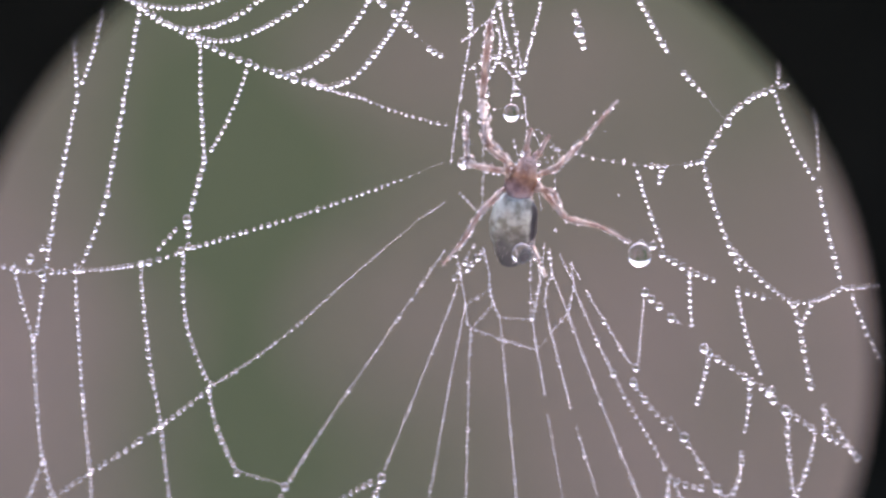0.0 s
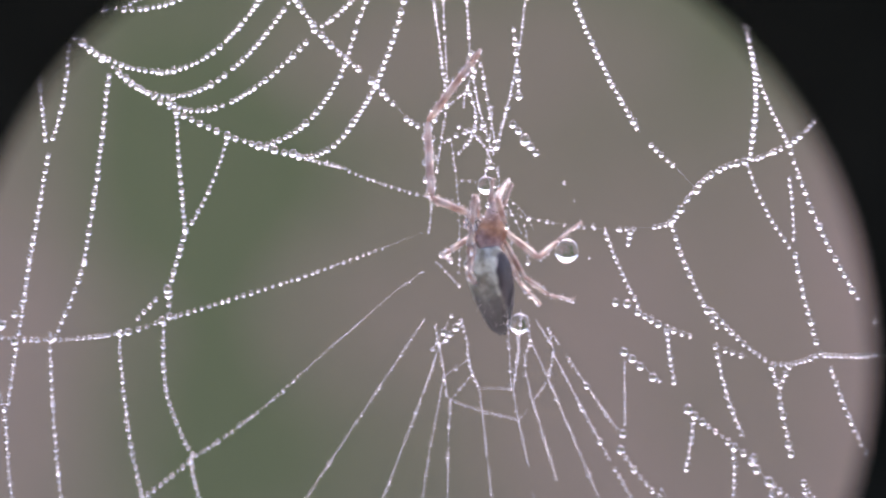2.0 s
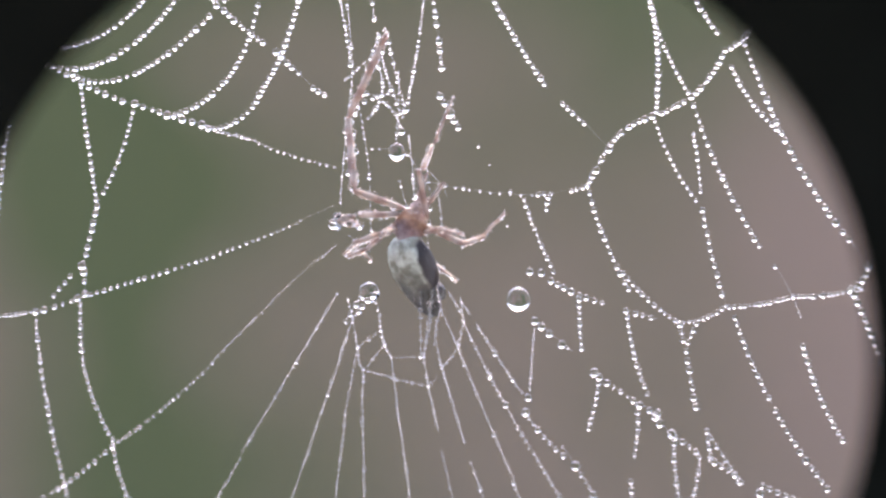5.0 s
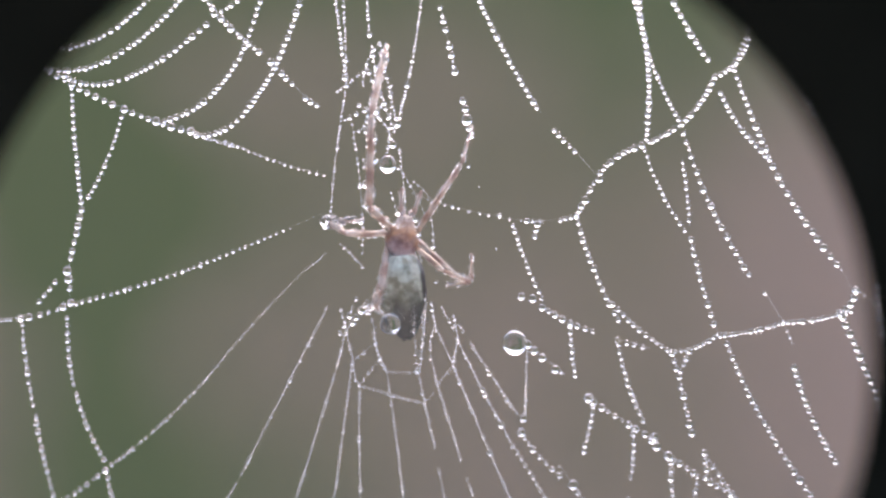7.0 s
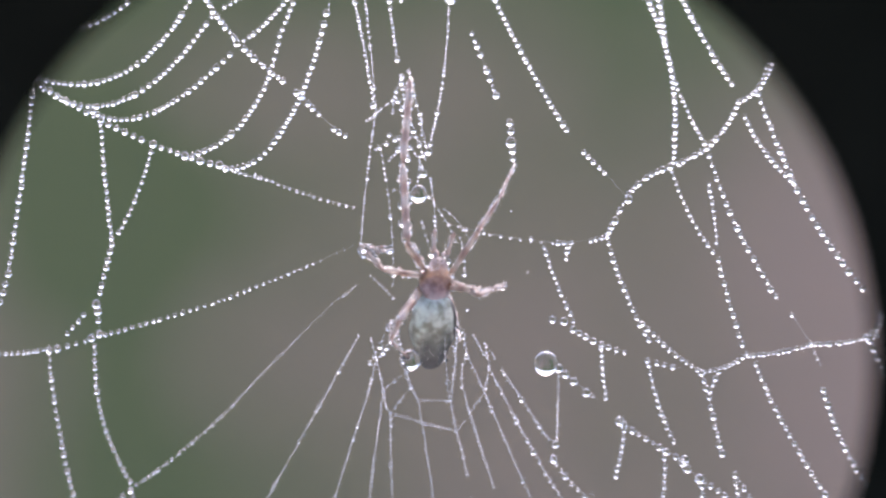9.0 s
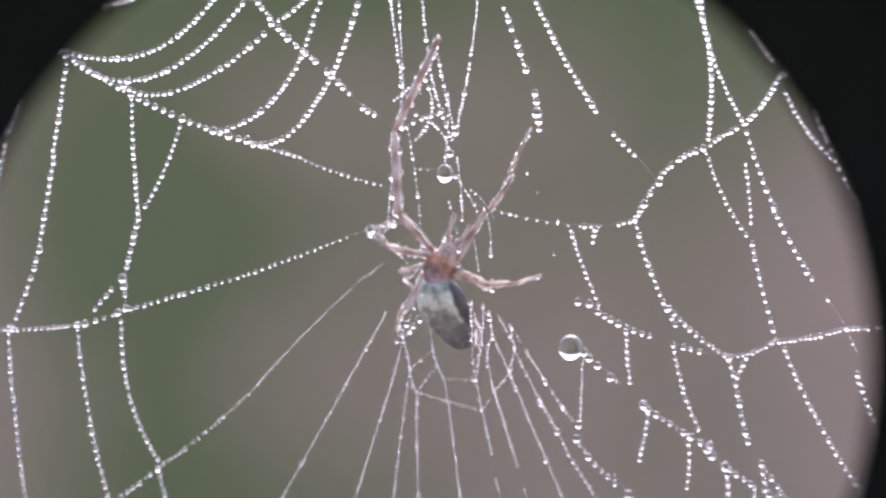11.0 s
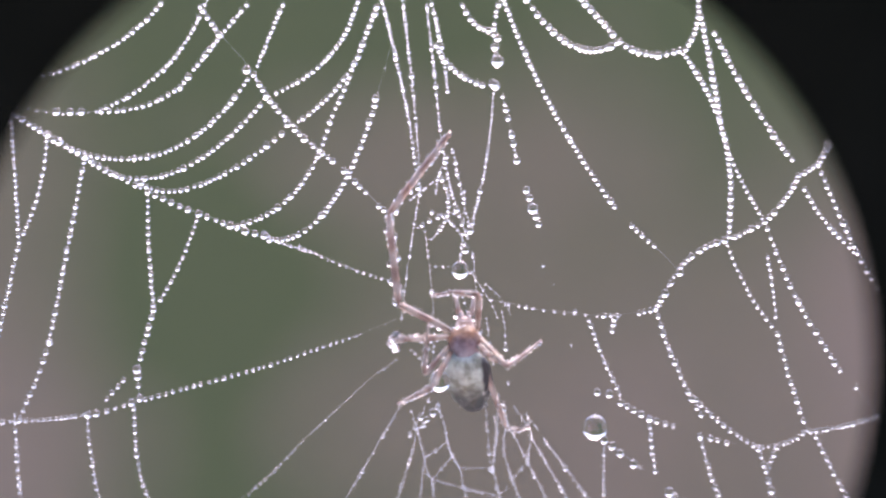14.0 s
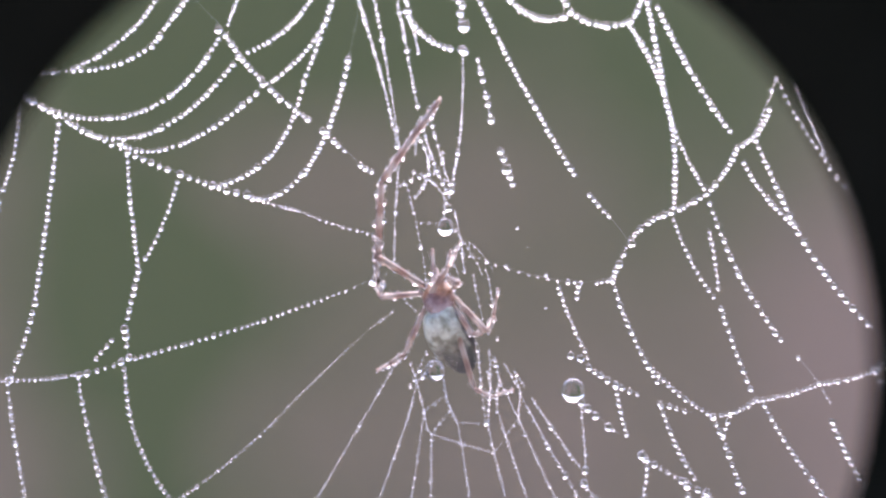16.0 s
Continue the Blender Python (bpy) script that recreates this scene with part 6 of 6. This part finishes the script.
def hang_rows(thread, rest, rows):
    old = math.atan2(rest[1], rest[0])
    made = []
    for t, (ax, az, bx, bz) in rows:
        turn = -((math.atan2(bz - az, bx - ax) - old + math.pi) % (2 * math.pi) - math.pi)
        spin = Matrix.Rotation(turn, 4, "Y")
        half = Vector((rest[0] / 2, 0, rest[1] / 2))
        start = Vector(((ax + bx) / 2, 0, (az + bz) / 2)) - spin @ half
        made.append((t, Matrix.Translation(Vector((start.x, deep(ax, az), start.z)) * MM) @ spin))
    walk(thread, steady(made))


def drop_rows(x, z):
    """A drop that rides on the web."""
    return [(SWAYS[k][0], spot(*blown(k, x, z))) for k in range(len(SWAYS))]


def tucked(waist, tip):
    """A place behind the middle of the abdomen, out of the lens's sight."""
    _, away = along(tip, 3.70)
    return spot(waist[0] + 0.45 * tip[0], waist[1] + 0.45 * tip[1], near=-1.3 - 0.45 * min(away, 3.0))


def motions():
    walk(tube, VIEWS)
    web_moves()
    hang_rows(hanging, (0.57, -1.92), [
        (0, (6.04, 9.24, 6.98, 4.78)), (0.5, (5.86, 9.23, 6.91, 4.94)), (1, (5.27, 7.65, 6.75, 5.26)),
        (1.5, (4.74, 6.57, 5.76, 4.77)), (2, (4.22, 5.70, 5.57, 3.95)), (2.5, (4.37, 5.73, 5.45, 4.04)),
        (3, (4.69, 5.49, 5.74, 4.00)), (3.5, (5.32, 6.02, 6.37, 4.03)), (4, (5.27, 5.41, 6.15, 3.69)),
        (6.5, (6.22, 5.79, 6.83, 3.91)), (7, (6.72, 6.13, 7.08, 4.09)), (7.5, (6.80, 6.17, 7.11, 4.25)),
        (8, (7.76, 6.38, 7.82, 4.30)), (8.5, (7.03, 6.13, 7.33, 4.25)), (9, (7.73, 6.25, 7.78, 4.21)),
        (9.5, (7.38, 6.76, 7.50, 4.66)), (12, (7.28, 6.74, 7.43, 4.47)), (12.5, (5.93, 5.09, 6.34, 3.48)),
        (13, (6.15, 6.50, 6.76, 4.55)), (13.5, (6.11, 6.52, 6.83, 4.57)), (14, (6.14, 6.42, 6.71, 4.53)),
        (14.5, (6.30, 6.40, 6.95, 4.56)), (15, (6.32, 6.32, 6.94, 4.36)), (15.5, (5.97, 5.70, 6.58, 3.87)),
        (16, (6.34, 6.89, 6.98, 4.74))])
    hang_rows(leaning, (0.66, -3.56), [
        (0, (5.77, 12.04, 6.18, 9.69)), (0.5, (5.47, 11.87, 6.01, 9.68)), (1, (4.19, 11.29, 4.74, 9.24)),
        (1.5, (4.43, 10.58, 4.82, 7.42)), (2, (4.35, 10.06, 4.58, 6.95)), (2.5, (4.53, 9.88, 4.65, 7.20)),
        (3, (4.62, 10.56, 4.80, 7.09)), (3.5, (5.15, 10.61, 5.34, 7.29)), (4, (5.15, 9.78, 5.28, 6.94)),
        (6.5, (5.51, 10.06, 6.01, 7.19)), (7, (5.70, 10.57, 6.33, 7.45)), (7.5, (5.59, 10.41, 6.37, 7.53)),
        (8, (6.10, 11.11, 7.11, 7.65)), (8.5, (5.45, 10.54, 6.35, 7.49)), (9, (6.00, 10.70, 7.13, 7.37)),
        (9.5, (6.09, 10.85, 6.80, 7.81)), (12, (5.69, 10.41, 6.67, 7.67)), (12.5, (5.43, 9.71, 5.69, 6.55)),
        (13, (5.38, 10.76, 5.91, 7.86)), (13.5, (5.06, 11.01, 5.92, 7.72)), (14, (5.08, 11.16, 5.73, 7.63)),
        (14.5, (5.41, 11.41, 6.02, 7.84)), (15, (5.48, 11.29, 6.08, 7.69)), (15.5, (4.88, 10.69, 5.62, 7.08)),
        (16, (5.34, 11.84, 6.01, 8.02))])
    walk(big_drop, [
        (0, spot(9.16, -3.61)), (0.5, spot(8.69, -3.38)), (1, spot(6.96, -1.52)), (1.5, spot(6.16, -1.75)), (2, spot(6.81, -0.34)),
        (2.5, spot(7.81, -1.38)), (3, spot(8.40, -0.97)), (3.5, spot(8.37, -3.81)), (4, spot(8.22, -4.02)), (6.5, spot(9.28, -5.01)),
        (7, spot(8.81, -5.28)), (7.5, spot(8.65, -5.35)), (8, spot(8.85, -5.08)), (8.5, spot(9.16, -4.78)), (9, spot(8.87, -5.08)),
        (9.5, spot(8.60, -5.26)), (12, spot(8.55, -5.19)), (12.5, spot(8.70, -4.54)), (13, spot(8.81, -4.85)), (13.5, spot(9.26, -4.62)),
        (14, spot(8.94, -4.62)), (14.5, spot(8.96, -4.73)), (15, spot(9.15, -4.65)), (15.5, spot(9.32, -4.80)), (16, spot(9.36, -5.00))])
    hidden = {t: tucked(waist, tip) for t, waist, _, tip, _ in STANCES}
    walk(tail_drop, [
        (0, spot(3.78, -3.65)), (0.5, spot(3.45, -3.05, near=-2.0)), (1, spot(4.09, -3.18)), (1.5, spot(4.95, -3.78)), (2, spot(4.61, -3.64)),
        (2.5, spot(3.98, -3.51)), (3, spot(4.39, -3.74)), (3.5, spot(5.42, -3.76)), (4, spot(5.46, -4.33))] + [(t, m) for t, m in hidden.items() if t > 5])
    walk(belly_drop, [(t, m) for t, m in hidden.items() if t < 3.6] + [
        (4, spot(2.71, -3.53)),
        (6.5, spot(1.42, -4.08)), (7, spot(3.12, -4.47)), (7.5, spot(2.80, -4.25)), (8, spot(2.63, -3.85)), (8.5, spot(2.62, -3.96)),
        (9, spot(2.63, -4.87)), (9.5, spot(2.85, -3.90)), (12, spot(2.10, -4.07)), (12.5, spot(1.72, -3.02)), (13, spot(2.40, -2.89)),
        (13.5, spot(2.21, -2.76)), (14, spot(1.93, -2.55)), (14.5, spot(2.92, -3.66)), (15, spot(2.79, -3.68)), (15.5, spot(2.11, -2.29)),
        (16, spot(2.90, -4.04))])
    walk(still_drop, drop_rows(3.17, 2.67))
    walk(tiny_drop, drop_rows(3.38, 3.64))
    for ob, x, z in PERCHED:
        walk(ob, drop_rows(x, z))
    spider_moves()


motions()
